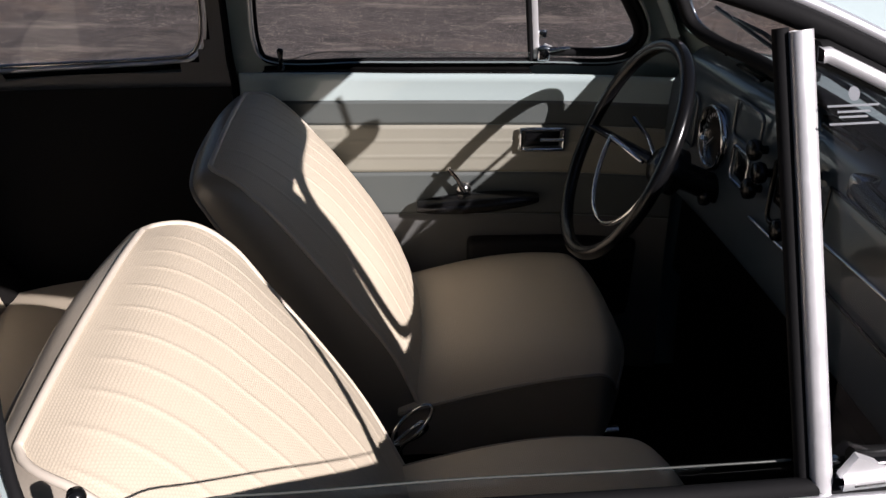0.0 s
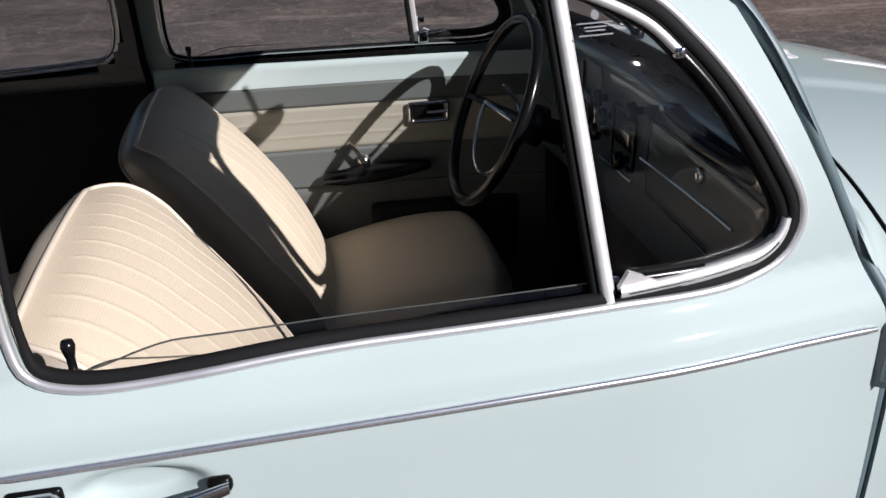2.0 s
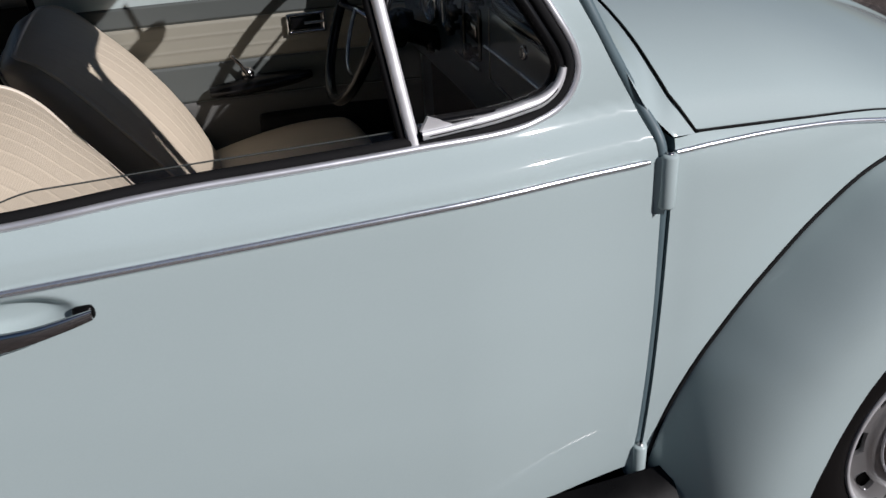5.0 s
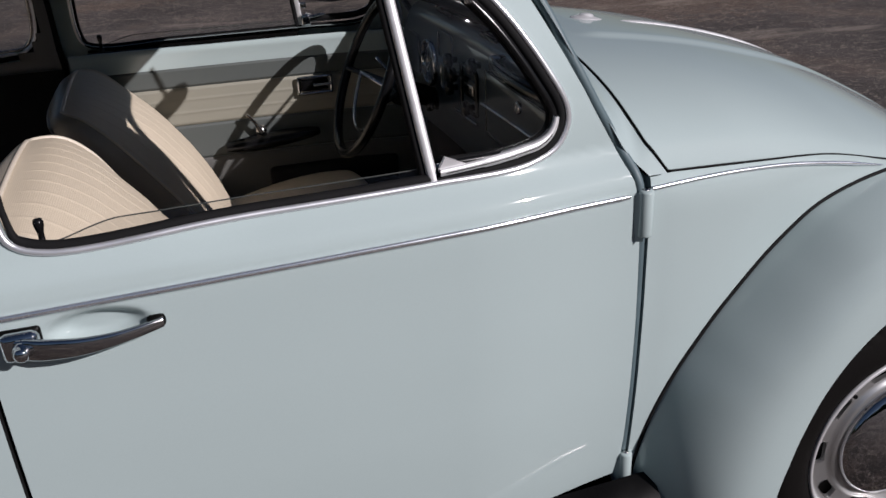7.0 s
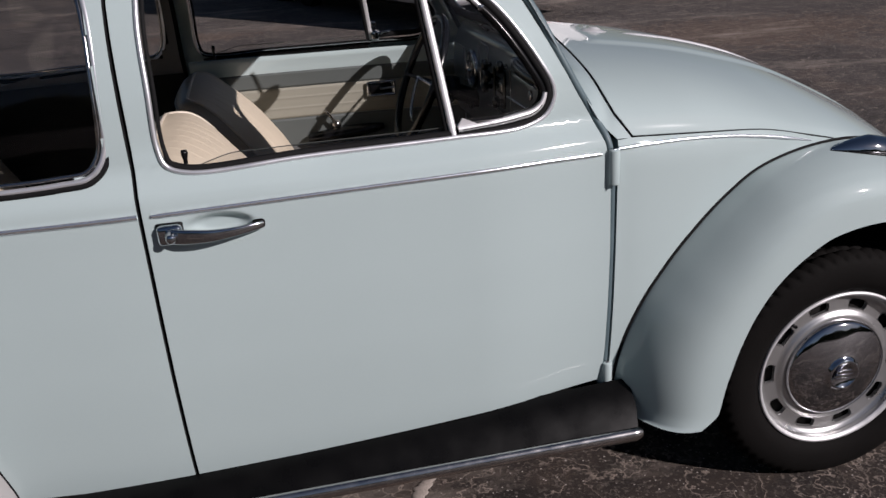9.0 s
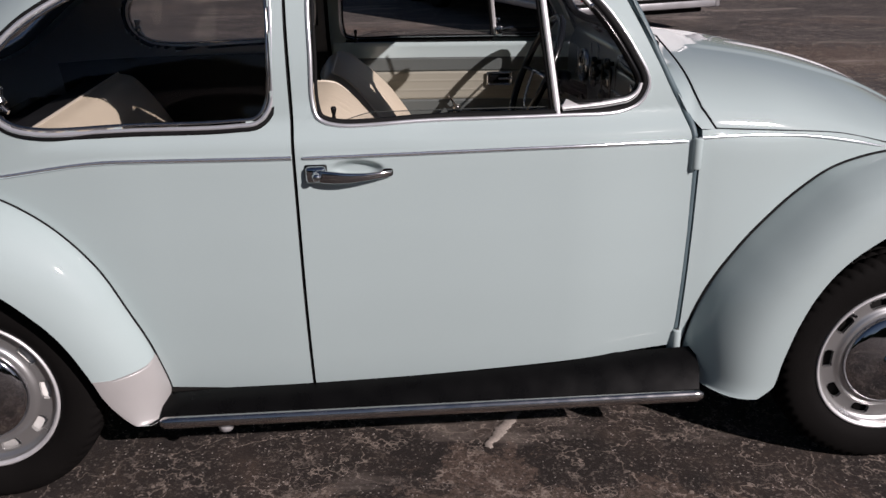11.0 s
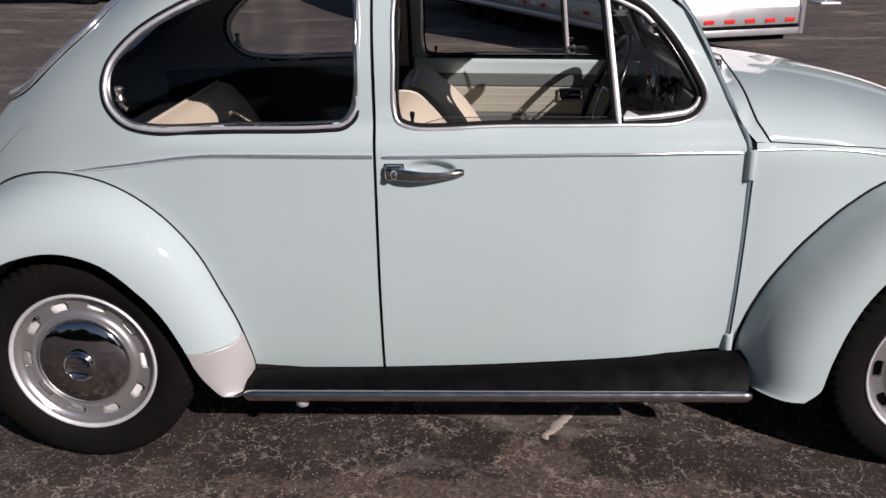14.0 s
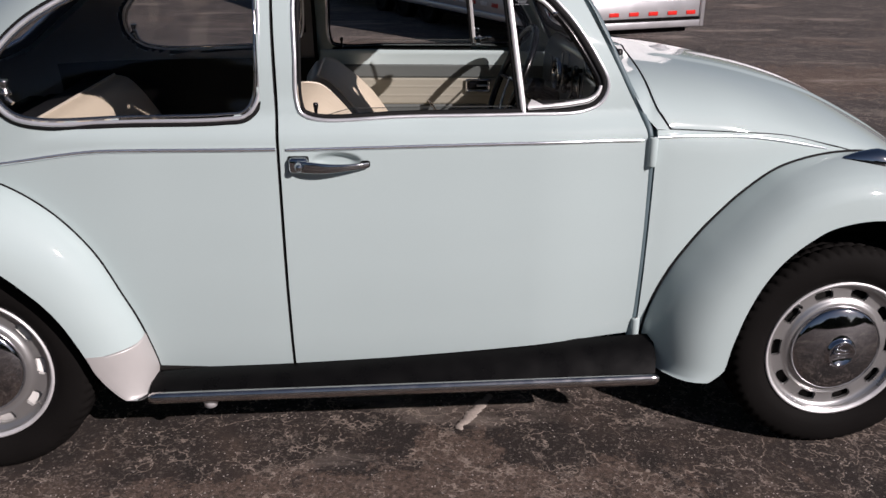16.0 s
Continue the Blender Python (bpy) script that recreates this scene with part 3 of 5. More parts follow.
    B.tube([(-1.035, y0 + .002, 1.040), (-1.030, y0 - .003, 1.028), (-1.018, y0 - .005, 1.020)], [.007, .009, .006], 10)
    B.make("latch", CHROME_DULL, win, "small ivory and chrome latch", side=side)


for sd in (-1, 1):
    build_quarter_window(sd)


# ---- doors ----
def door_skin_y(x, z):
    d = .020 * np.exp(-((np.abs(x + .213) / .056) ** 2 + (np.abs(z - .884) / .0215) ** 2) ** 3.0)
    return side_y(x, z) - d


def build_door(side):
    c = np.array([.08, 1.14])
    outer = door_out
    d = outer - c
    far = np.linalg.norm(d, axis=1)
    d /= far[:, None]
    near = ray_out(shrink(door_win, .004), c, d)
    k = np.linspace(0, 1, 170)[:, None]
    r = near + (far - near) * k
    X, Z = c[0] + d[:, 0] * r, c[1] + d[:, 1] * r
    Y = door_skin_y(X, Z)
    P = np.stack([X, -Y, Z], -1)
    B = Bag().grid(P, wrap_m=True)
    edge = P[-1]
    inw = np.stack([-d[:, 0], np.zeros(len(d)), -d[:, 1]], -1)
    B.grid([edge, edge + (0, .0025, 0) - inw * .0012, edge + (0, .03, 0) + inw * .003], wrap_m=True)
    ie = P[0]
    B.grid([ie + (0, .010 if side < 0 else .028, 0), ie + (0, .002, 0), ie], wrap_m=True)
    door = B.make("door", PAINT, car, "pale blue door with its window wound down", side=side)
    # surface normals of the pressed skin itself, for even highlights
    h = .005
    gx = (door_skin_y(X + h, Z) - door_skin_y(X - h, Z)) / (2 * h)
    gz = (door_skin_y(X, Z + h) - door_skin_y(X, Z - h)) / (2 * h)
    nr = np.stack([gx, np.full_like(gx, -side), gz], -1).reshape(-1, 3)
    nr /= np.linalg.norm(nr, axis=1)[:, None]
    full = np.zeros((len(door.data.vertices), 3))
    full[:len(nr)] = nr
    door.data.normals_split_custom_set_from_vertices(full.tolist())
    # bright trim and rubber round the opening
    Bag().tube(on_side(shrink(door_win, .0), .001), .0050, 8, closed=True, squash=.9).make("window_trim", SATIN, door, "thin bright window trim", side=side)
    sl = shrink(door_win, .0105)
    sl[:, 1] -= (.008 if side > 0 else .005) * smooth(1.03, 1.01, sl[:, 1])
    Bag().tube(on_side(sl, -.008 if side > 0 else -.006), (.0078 if side > 0 else .0082) - .004 * smooth(-.285, -.298, sl[:, 0]), 12, closed=True).make("window_seal", SEAL, door, side=side)
    # waist moulding
    x = np.linspace(-.337, .588, 60)
    z = slim(np.stack([x, pchip([-.337, .087, .578], [.918, .926, .9325])(x)], -1))[:, 1]
    r = np.full(60, .0041)
    r[0], r[-1] = .003, .003
    Bag().tube(np.stack([x, -(side_y(x, z) + .0015), z], -1), r, 10, squash=1.15).make("waist_moulding", BRIGHT, door, "thin bright waist strip", side=side)
    # sill felt between the skin and the inner panel
    x = np.linspace(-.29, .255, 50)
    rows = []
    felt = ((.004, .980), (.010, .986), (.022, .985), (.026, .970), (.034, .970), (.038, .984), (.052, .983), (.060, .970))
    if side < 0:
        felt = ((.003, .984), (.008, .991), (.016, .992), (.019, .985), (.020, .955), (.020, .930))
    for o, zz in felt:
        z = np.full(50, zz) + .004 * x / .5
        rows.append(np.stack([x, -(side_y(x, z) - o), z], -1))
    Bag().grid(rows).make("sill_felt", RUBBER, door, "black sill rubber", side=side)
    # inner metal band under the sill, body colour
    x = np.linspace(-.335, .57, 60)
    rows = []
    for o, zz in ((.054, .980), (.062, .983), (.070, .980), (.078, .965), (.088, .940), (.088, .926)):
        z = np.full(60, zz - (.050 if side < 0 else 0))
        rows.append(np.stack([x, -(side_y(x, z) - o), z], -1))
    Bag().grid(rows).make("inner_sill", PAINT, door, "pale blue painted inner sill", side=side)
    return door


doors = {sd: build_door(sd) for sd in (-1, 1)}


def build_hinges(side, door):
    for x, z, h in ((.6, .902, .078), (.606, .383, .062)):
        x, z = slim([(x, z)])[0]
        y = -float(side_y(x, min(z, .9))) - .002
        B = Bag()
        B.lathe([(0, h / 2 + .001), (.007, h / 2 + .001), (.0115, h / 2), (.0125, h / 2 - .003), (.0125, -h / 2 + .003), (.0115, -h / 2), (0, -h / 2)], (x + .004, y - .003, z), "z", 20)
        # leaf wrapping back onto the door
        a = np.linspace(0, 1, 12)
        leaf = []
        for zz, w in ((z + h / 2 - .001, .010), (z, .013), (z - h / 2 - .007, .009)):
            leaf.append(np.stack([x - .002 - 1.2 * w * a, y - .015 * (1 - a) + .003, np.full(12, zz) - .004 * a], -1))
        lf = np.array(leaf)
        B.grid(lf).grid(lf + (0, .016, 0), flip=True)
        B.grid([lf[0], lf[0] + (0, .016, 0)], flip=True).grid([lf[-1], lf[-1] + (0, .016, 0)])
        B.make("hinge", PAINT, door, "pale blue door hinge", side=side)
        Bag().lathe([(0, 0), (.0055, 0), (.006, -.004), (.003, -.004)], (x + .004, y - .003, z + h / 2 + .003), "z", 14).make("hinge_pin", CHROME_DULL, door, side=side)


def build_handle(side, door):
    y = -float(side_y(-.2, .88))
    B = Bag()
    # rounded escutcheon that runs into the grip, with a push button
    x0, x1, z0, z1 = -.331, -.283, .860, .900
    B.box((x0, y - .019, z0), (x1, y + .002, z1), .008)
    # grip: a broad bar that sweeps out, narrows and bends back to the skin
    n, m = 44, 20
    t = np.linspace(0, 1, n)
    px = -.318 + .188 * t
    py = y - pchip([0, .08, .22, .45, .65, .82, .93, 1], [.012, .019, .028, .033, .030, .022, .015, .010])(t)
    pz = pchip([0, .2, .5, .8, 1], [.880, .8785, .877, .8785, .880])(t)
    hw = pchip([0, .1, .25, .5, .75, .92, 1], [.012, .0155, .0145, .0115, .0085, .0075, .0065])(t)
    th = pchip([0, .15, .5, .85, 1], [.006, .0065, .0055, .0045, .004])(t)
    a = np.linspace(0, 2 * math.pi, m, endpoint=False)
    ca, sa = np.sign(np.cos(a)) * np.abs(np.cos(a)) ** .6, np.sign(np.sin(a)) * np.abs(np.sin(a)) ** .75
    rings = [np.stack([np.full(m, px[i]), py[i] + th[i] * ca, pz[i] + hw[i] * sa], -1) for i in range(n)]
    B.grid(rings, wrap_m=True).fan(rings[0]).fan(rings[-1], True)
    h = B.make("door_handle", HUB, door, "chrome push-button door handle", side=side)
    Bag().lathe([(0, .0405), (.004, .0400), (.0075, .0385), (.0095, .036), (.0098, .028), (.0118, .026), (.0125, .022)], (-.304, y, .8795), "y", 28).make("push_button", CHROME, h, "round chrome push button", side=side)
    Bag().box((x0 - .002, y - .006, z0 - .002), (x1 + .002, y + .003, z1 + .002), .005).make("gasket", RUBBER, h, side=side)
    Bag().box((-.152, y - .009, .8705), (-.127, y + .003, .8895), .006).make("gasket", RUBBER, h, side=side)


def build_vent(side, door):
    post_a, post_b = np.array([.270, -(float(side_y(.27, .996)) - .004), .990]), np.array([.226, -(float(side_y(.226, 1.315)) - .004), 1.318])
    B = Bag()
    ax = (post_b - post_a) / np.linalg.norm(post_b - post_a)
    u = np.array([1.0, 0, 0]) - ax * ax[0]
    u /= np.linalg.norm(u)
    v = np.cross(ax, u)
    prof = np.array([(-.0075, -.004), (-.0075, .004), (-.004, .007), (.004, .007), (.0075, .004), (.0075, -.004), (.004, -.006), (-.004, -.006)])
    rings = [[post_a + (post_b - post_a) * k + u * p[0] - v * p[1] for p in prof] for k in np.linspace(0, 1, 8)]
    B.grid(rings, wrap_m=True)
    vent = B.make("vent_window", ALLOY, door, "opening quarter light with bright post", side=side)
    # black run channel beside the post
    Bag().tube([post_a + (-.011, .006, 0), post_b + (-.011, .006, 0)], .006, 8).make("run_channel", SEAL, door, side=side)
    # frame of the quarter light
    o = shrink(door_win, .0245)
    sel = o[(o[:, 0] > .278) | ((o[:, 1] > 1.2) & (o[:, 0] > .24))]
    ang = np.arctan2(sel[:, 1] - 1.13, sel[:, 0] - .31)
    order = np.argsort((ang - math.radians(-120)) % (2 * math.pi))
    path = sel[order]
    path = path[(path[:, 0] > .286) | (path[:, 1] > 1.15)]
    path = path[(path[:, 0] - .27 + (path[:, 1] - .996) * .138) > .006]
    loop = spline(np.concatenate([path, [(.240, 1.303)]]), 90)
    P = on_side(loop, -.004)
    # flat bright strip round the pane
    def strip(Q, w, d):
        t = np.gradient(Q, axis=0)
        t /= np.linalg.norm(t, axis=1)[:, None]
        nrm = np.stack([t[:, 2], np.zeros(len(Q)), -t[:, 0]], -1)
        pr = [(-w, d), (-w * .8, -d), (w * .8, -d), (w, d)]
        return np.stack([Q + nrm * a + np.array([0, b, 0]) for a, b in pr], 1)
    hi, dk = P[P[:, 2] > 1.238], P[P[:, 2] < 1.245]
    Bag().grid(strip(hi, .0054, .005), wrap_m=True).make("quarter_light_frame", ALLOY, door, "pale quarter light frame", side=side)
    Bag().grid(strip(dk, .0062, .004), wrap_m=True).make("quarter_light_frame", BLACK, door, "dark quarter light frame", side=side)
    # rubber round it
    Bag().tube(on_side(loop, -.012), .009, 8).make("quarter_light_seal", SEAL, door, side=side)
    # pivot and lower bracket
    b0 = on_side(np.array([[.277, 1.015], [.321, 1.018], [.287, 1.033]]), -.001)
    B = Bag()
    B.v += [tuple(p) for p in np.concatenate([b0 + (0, -.004, 0), b0 + (0, .003, 0)])]
    B.f += [(0, 1, 2), (5, 4, 3), (0, 3, 4, 1), (1, 4, 5, 2), (2, 5, 3, 0)]
    B.make("corner_bracket", ALLOY, door, side=side, flat=True)
    Q = on_side(spline(slim([(.277, 1.012), (.328, 1.0155), (.372, 1.019), (.408, 1.024), (.434, 1.029), (.452, 1.040), (.461, 1.054), (.4645, 1.068)]), 50), .001)
    w = np.full(50, .0060)
    w[16:] = .0075
    w[-14:] = np.linspace(.0075, .0042, 14)
    Bag().grid(strip(Q, w[:, None], .006), wrap_m=True).make("sill_strip", ALLOY, door, "pale metal strip", side=side)
    Bag().tube(Q[2:-6] + (0, -.0065, -.0012), .0008, 5).make("sill_strip_groove", BLACK, door, side=side)
    pv = P[np.argmin(np.abs(P[:, 2] - 1.242) + (P[:, 0] < .3))] + (0, -.004, 0)
    Bag().lathe([(0, .004), (.003, .004), (.004, .002), (.004, -.01)], pv, "y", 16).box(pv + (-.006, -.002, -.006), pv + (.006, .008, .005), .002).make("pivot", CHROME, door, side=side)
    # catch with a folding lever at the foot of the post, inside
    if side < 0:
        q = post_a + (.006, .012, .018)
        Bag().box(q, q + (.010, .008, .010), .002).make("vent_catch", CHROME, door, side=side)
    q = post_a + (.010, .014, .028)
    B = Bag().box(q + (-.012, -.004, -.016), q + (.014, .012, .014), .004)
    B.tube([q + (.010, .014, .006), q + (.035, .018, .012), q + (.052, .017, .013)], [.006, .0055, .004], 10, squash=.6)
    B.box(q + (-.012, -.002, .030), q + (.006, .008, .046), .003)
    if side > 0:
        B.make("vent_catch", CHROME, door, "chrome catch lever", side=side)
    # pane
    cpt = np.array([.335, 1.12])
    lp = np.concatenate([loop, [post_b[[0, 2]] + (.006, -.02)], [(.262 - .03 * k + .012, 1.0 + .29 * (k)) for k in np.linspace(.9, .02, 12)]])
    r = np.linspace(.03, 1, 8)[:, None, None]
    G = cpt + (lp - cpt)[None] * r
    pane = Bag().grid(np.stack([G[..., 0], -(side_y(G[..., 0], G[..., 1]) - .008), G[..., 1]], -1), wrap_m=True).make("pane", GLASS, vent, side=side)
    pane.visible_shadow = False
    # wound-down door glass, its edge just above the sill
    x = np.linspace(-.262, .252, 40)
    top = (1.0 if side > 0 else .991) + .020 * smooth(-.262, -.16, x)
    deep = .030 if side > 0 else .025
    rows = [np.stack([x, -(side_y(x, zz) - deep), np.broadcast_to(zz, x.shape)], -1) for zz in (np.full(40, .90), np.full(40, .97), top)]
    Bag().grid(rows).make("door_glass", GLASS, door, side=side).visible_shadow = False
    Bag().tube(rows[-1], .0010, 6).make("glass_edge", GLASS_EDGE, door, side=side)
    # lock button
    lx, lz = (-.253, .990) if side > 0 else (-.262, .989)
    ly = -(float(side_y(lx, lz)) - (.042 if side > 0 else .026))
    Bag().lathe([(0, .038), (.0055, .037), (.007, .032), (.006, .026), (.0042, .018), (.0042, .004), (.008, .002), (.008, -.01)], (lx, ly, lz), "z", 16).make("lock_button", BLACK, door, "black lock button", side=side)


GLASS_EDGE = material("ground_glass_edge", (0.06, 0.065, 0.06), 0.25, vary=0.1, scale=30)
for sd in (-1, 1):
    build_hinges(sd, doors[sd])
    build_handle(sd, doors[sd])
    build_vent(sd, doors[sd])


# ---- bonnet, scuttle, windscreen ----
def build_bonnet():
    s = np.linspace(0, 1, 120)[:, None]
    v = np.linspace(-1, 1, 101)[None]
    yfrac = np.abs(v)
    xr = hood_rear_x(yfrac * .626)
    x = xr + (1.895 - xr) * s
    vv = np.sign(v) * np.minimum(np.abs(v), 1)
    P = hood_point(x, np.abs(np.broadcast_to(vv, x.shape)))
    P[..., 1] *= np.where(vv < 0, -1, 1)
    B = Bag().grid(P)
    rim = np.concatenate([P[:, 0], P[-1], P[::-1, -1], P[0, ::-1]])
    B.grid([rim, rim + (0, 0, -.003), rim + (0, 0, -.022)])
    bonnet = B.make("bonnet", PAINT, car, "pale blue curved bonnet lid")
    # dark bead added along the rim to draw the gap's shade
    Bag().tube(rim + (0, 0, -.0035), .0024, 6).make("shut_line", SEAL, bonnet, "dark bead drawn as the shaded bonnet gap")
    # bright spine and washer jet
    xs = np.linspace(.90, 1.80, 60)
    zs = hood_mid_z(xs) + .003
    r = np.full(60, .0095)
    r[:3] = (.005, .0075, .009)
    Bag().tube(np.stack([xs, 0 * xs, zs], -1), r, 12, squash=.7).make("bonnet_moulding", ALLOY, bonnet, "bright centre strip")
    jz = float(hood_mid_z(.815)) - .001
    B = Bag().lathe([(.030, -.004), (.030, .004), (.027, .008), (.018, .011), (.014, .0115), (.011, .016), (.007, .018), (0, .0185)], (0, 0, 0), "z", 28)
    B.turn(pose(.815, 0, jz, 0, 9, 0) @ Matrix.Diagonal((1.35, .85, 1, 1)))
    B.make("washer_jet", ALLOY, bonnet, "small chrome washer jet")


build_bonnet()


def build_scuttle(side):
    y = np.linspace(0, .626, 60)
    x = hood_rear_x(y) - .006
    A = hood_point(x, np.clip(y / hood_edge_y(x), 0, 1)) * (1, 1, 1)
    A[:, 2] -= .001
    Bc = spline([(.582, 0, 1.082), (.568, -.30, 1.083), (.532, -.455, 1.088), (.524, -.565, 1.098), (.554, -.613, 1.056), (.597, -.624, .984), (.627, -float(side_y(.627, .950)), .950)], 60)
    k = np.linspace(0, 1, 16)[:, None, None]
    P = A[None] * (1 - k) + Bc[None] * k
    P[..., 2] += (-.004 * np.sin(math.pi * k))[..., 0] * (1 - np.linspace(0, 1, 60)[None] ** 8)
    # its lower edge follows the top of the side panel
    ex = np.linspace(x[-1], .627, 16)
    ez = hood_edge_z(ex) - .003
    ez[-1] = .950
    end = np.stack([ex, -cowl_y(ex, ez), ez], -1)
    P += (end - P[:, -1])[:, None] * (np.linspace(0, 1, 60)[None, :, None] ** 10)
    mesh("scuttle", P, quads(16, 60), PAINT, car, "pale blue panel below the windscreen", side=side)
    # side panel between door and wing
    xs = np.linspace(.6275, 1.55, 110)[:, None]
    zt = hood_edge_z(xs) - .003 - .002 * smooth(.66, .63, xs)
    z = .30 + (zt - .30) * np.linspace(0, 1, 80)[None]
    X = np.broadcast_to(xs, z.shape)
    P = np.stack([X, -cowl_y(X, z), z], -1)
    f = masked(P, lambda a, b, c: ((a - 1.2) ** 2 + (c - .315) ** 2 < .44**2))
    ob = mesh("scuttle_side", P, f, PAINT, car, "pale blue panel between door and front wing", side=side)
    e = P[0]
    # jamb face, the gap's shade put into its paint colour
    Bag().grid([e, e + (-.002, .004, 0), e + (-.004, .05, 0), e + (-.05, .05, 0)]).make("door_jamb", SHADED_PAINT, ob, side=side)
    x = np.linspace(.6285, 1.12, 50)
    z = slim(np.stack([x, pchip([.612, .75, .877, 1.0, 1.12], [.939, .935, .926, .909, .885])(x)], -1))[:, 1]
    r = np.full(50, .0042)
    r[-8:] = np.linspace(.0042, .0015, 8)
    Bag().tube(np.stack([x, -(cowl_y(x, z) + .001), z], -1), r, 10, squash=1.0).make("waist_moulding", BRIGHT, ob, "thin bright waist strip", side=side)
    x = np.linspace(-.362, -1.185, 70)
    z = pchip([-1.2, -1.06, -.76, -.362], [.848, .872, .914, .9195])(x)
    r = np.full(70, .0046)
    r[-8:] = np.linspace(.0046, .0015, 8)
    Bag().tube(np.stack([x, -(side_y(x, z) + .0015), z], -1), r, 10, squash=1.15).make("waist_moulding", BRIGHT, car, "thin bright waist strip", side=side)
    # windscreen pillar
    Pl = spline([(.555, -.613, 1.055), (.518, -.611, 1.124), (.476, -.598, 1.20), (.432, -.556, 1.278), (.34, -.515, 1.345)], 30)
    Q = spline([(.526, -.485, 1.092), (.497, -.490, 1.155), (.466, -.484, 1.225), (.425, -.468, 1.30), (.385, -.452, 1.355), (.345, -.44, 1.392)], 30)
    k = np.linspace(0, 1, 12)[:, None, None]
    P = Pl[None] * (1 - k) + Q[None] * k + np.array([.007, -.008, .004]) * np.sin(math.pi * k)
    In = P[::-1] + np.array([-.018, .014, -.008])
    Bag().grid(P).grid(In).make("windscreen_pillar", PAINT, car, "pale blue windscreen pillar", side=side)
    # drain channel lip along the pillar, tubes coloured as shaded body paint in the gap
    gp = spline([(.609, .915), (.606, .945), (.592, .985), (.577, 1.012), (.545, 1.067), (.501, 1.152), (.464, 1.229), (.425, 1.29)], 60)
    Bag().tube(np.stack([gp[:, 0], -(side_y(gp[:, 0], gp[:, 1]) - .004), gp[:, 1]], -1), .0085, 10).make("door_seal_fill", SHADED_PAINT, car, "tube filling the door gap, coloured as shaded body paint", side=side)
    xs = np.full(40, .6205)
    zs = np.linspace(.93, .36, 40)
    Bag().tube(np.stack([xs - .001, -(side_y(xs, zs) - .013), zs], -1), .010, 8).make("door_seal_fill", SHADED_PAINT, car, side=side)
    xs = door_rear_x(np.linspace(.29, 1.33, 50)) - .003
    zs = np.linspace(.29, 1.33, 50)
    Bag().tube(np.stack([xs, -(side_y(xs, zs) - .020), zs], -1), .008, 8).make("door_seal_fill", SEAL, car, side=side)


for sd in (-1, 1):
    build_scuttle(sd)


def build_windscreen():
    ring = spline([(.582, 0, 1.090), (.568, -.28, 1.091), (.546, -.39, 1.094), (.520, -.452, 1.112), (.496, -.468, 1.160), (.464, -.464, 1.225), (.422, -.452, 1.30), (.386, -.440, 1.360), (.362, -.38, 1.390),
                   (.370, -.2, 1.408), (.374, 0, 1.414), (.370, .2, 1.408), (.362, .38, 1.390), (.386, .440, 1.360), (.422, .452, 1.30), (.464, .464, 1.225), (.496, .468, 1.160), (.520, .452, 1.112),
                   (.546, .39, 1.094), (.568, .28, 1.091)], 200, True)
    ws = Bag().tube(ring, .012, 10, closed=True).make("windscreen", SEAL, car, "clear windscreen in black rubber")
    c = np.array([.490, 0, 1.25])
    r = np.linspace(.02, 1, 10)[:, None, None]
    G = c + (ring - c)[None] * r
    Bag().grid(G, wrap_m=True).make("pane", GLASS, ws).visible_shadow = False
    Bag().tube(ring + np.array([.012, 0, .004]), .0035, 6, closed=True).make("bright_insert", CHROME, ws)
    # wipers resting along the lower edge
    for y0, y1 in ((-.20, .14), (.18, .42)):
        B = Bag().tube([(.625, y0, 1.088), (.612, y0 + .05, 1.108), (.590, (y0 + y1) / 2, 1.128), (.582, y1, 1.130)], [.006, .005, .004, .003], 8)
        B.lathe([(.013, -.02), (.013, .010), (.010, .014), (0, .015)], (.625, y0, 1.084), "z", 16)
        w = B.make("wiper", BLACK, ws, "dark wiper arm")
        Bag().tube([(.594, y0 + .02, 1.108), (.578, y1 + .08, 1.134)], .004, 6).make("wiper_blade", RUBBER, w)


build_windscreen()


# ---- wings ----
FRONT = dict(cx=1.2, seam=([-12, 0, 20, 50, 80, 98, 112, 123, 137, 145, 154, 172, 190], [.59, .60, .60, .58, .555, .562, .565, .556, .549, .549, .553, .559, .560]),
             lip=([-12, 0, 30, 60, 88, 106, 116, 127, 140, 153, 165, 173, 178, 182, 184, 186, 187.5], [.39, .38, .39, .41, .42, .418, .407, .394, .376, .361, .355, .356, .358, .363, .374, .392, .408]),
             out=([-12, 30, 70, 100, 130, 160, 185, 192], [.62, .70, .765, .778, .782, .782, .777, .775]), bulge=([0, .05, .12, .22, .36, .6, 1], [0, .33, .56, .75, .89, .975, 1]), low=2.8, a0=-8, bottom=.264, a1=187.3)
REAR = dict(cx=-1.2, seam=([-14, -2, 9, 25, 45, 62, 79, 91, 103, 115, 140, 170, 190], [.485, .474, .461, .454, .478, .502, .521, .526, .529, .530, .50, .475, .47]),
            lip=([-14, -8, -2, 5, 23, 48, 73, 90, 109, 128, 160, 190], [.45, .385, .350, .331, .318, .324, .350, .357, .354, .353, .352, .36]),
            out=([-14, 10, 40, 80, 110, 150, 190], [.75, .762, .775, .782, .778, .745, .69]), a0=-14, bottom=.240, a1=184)


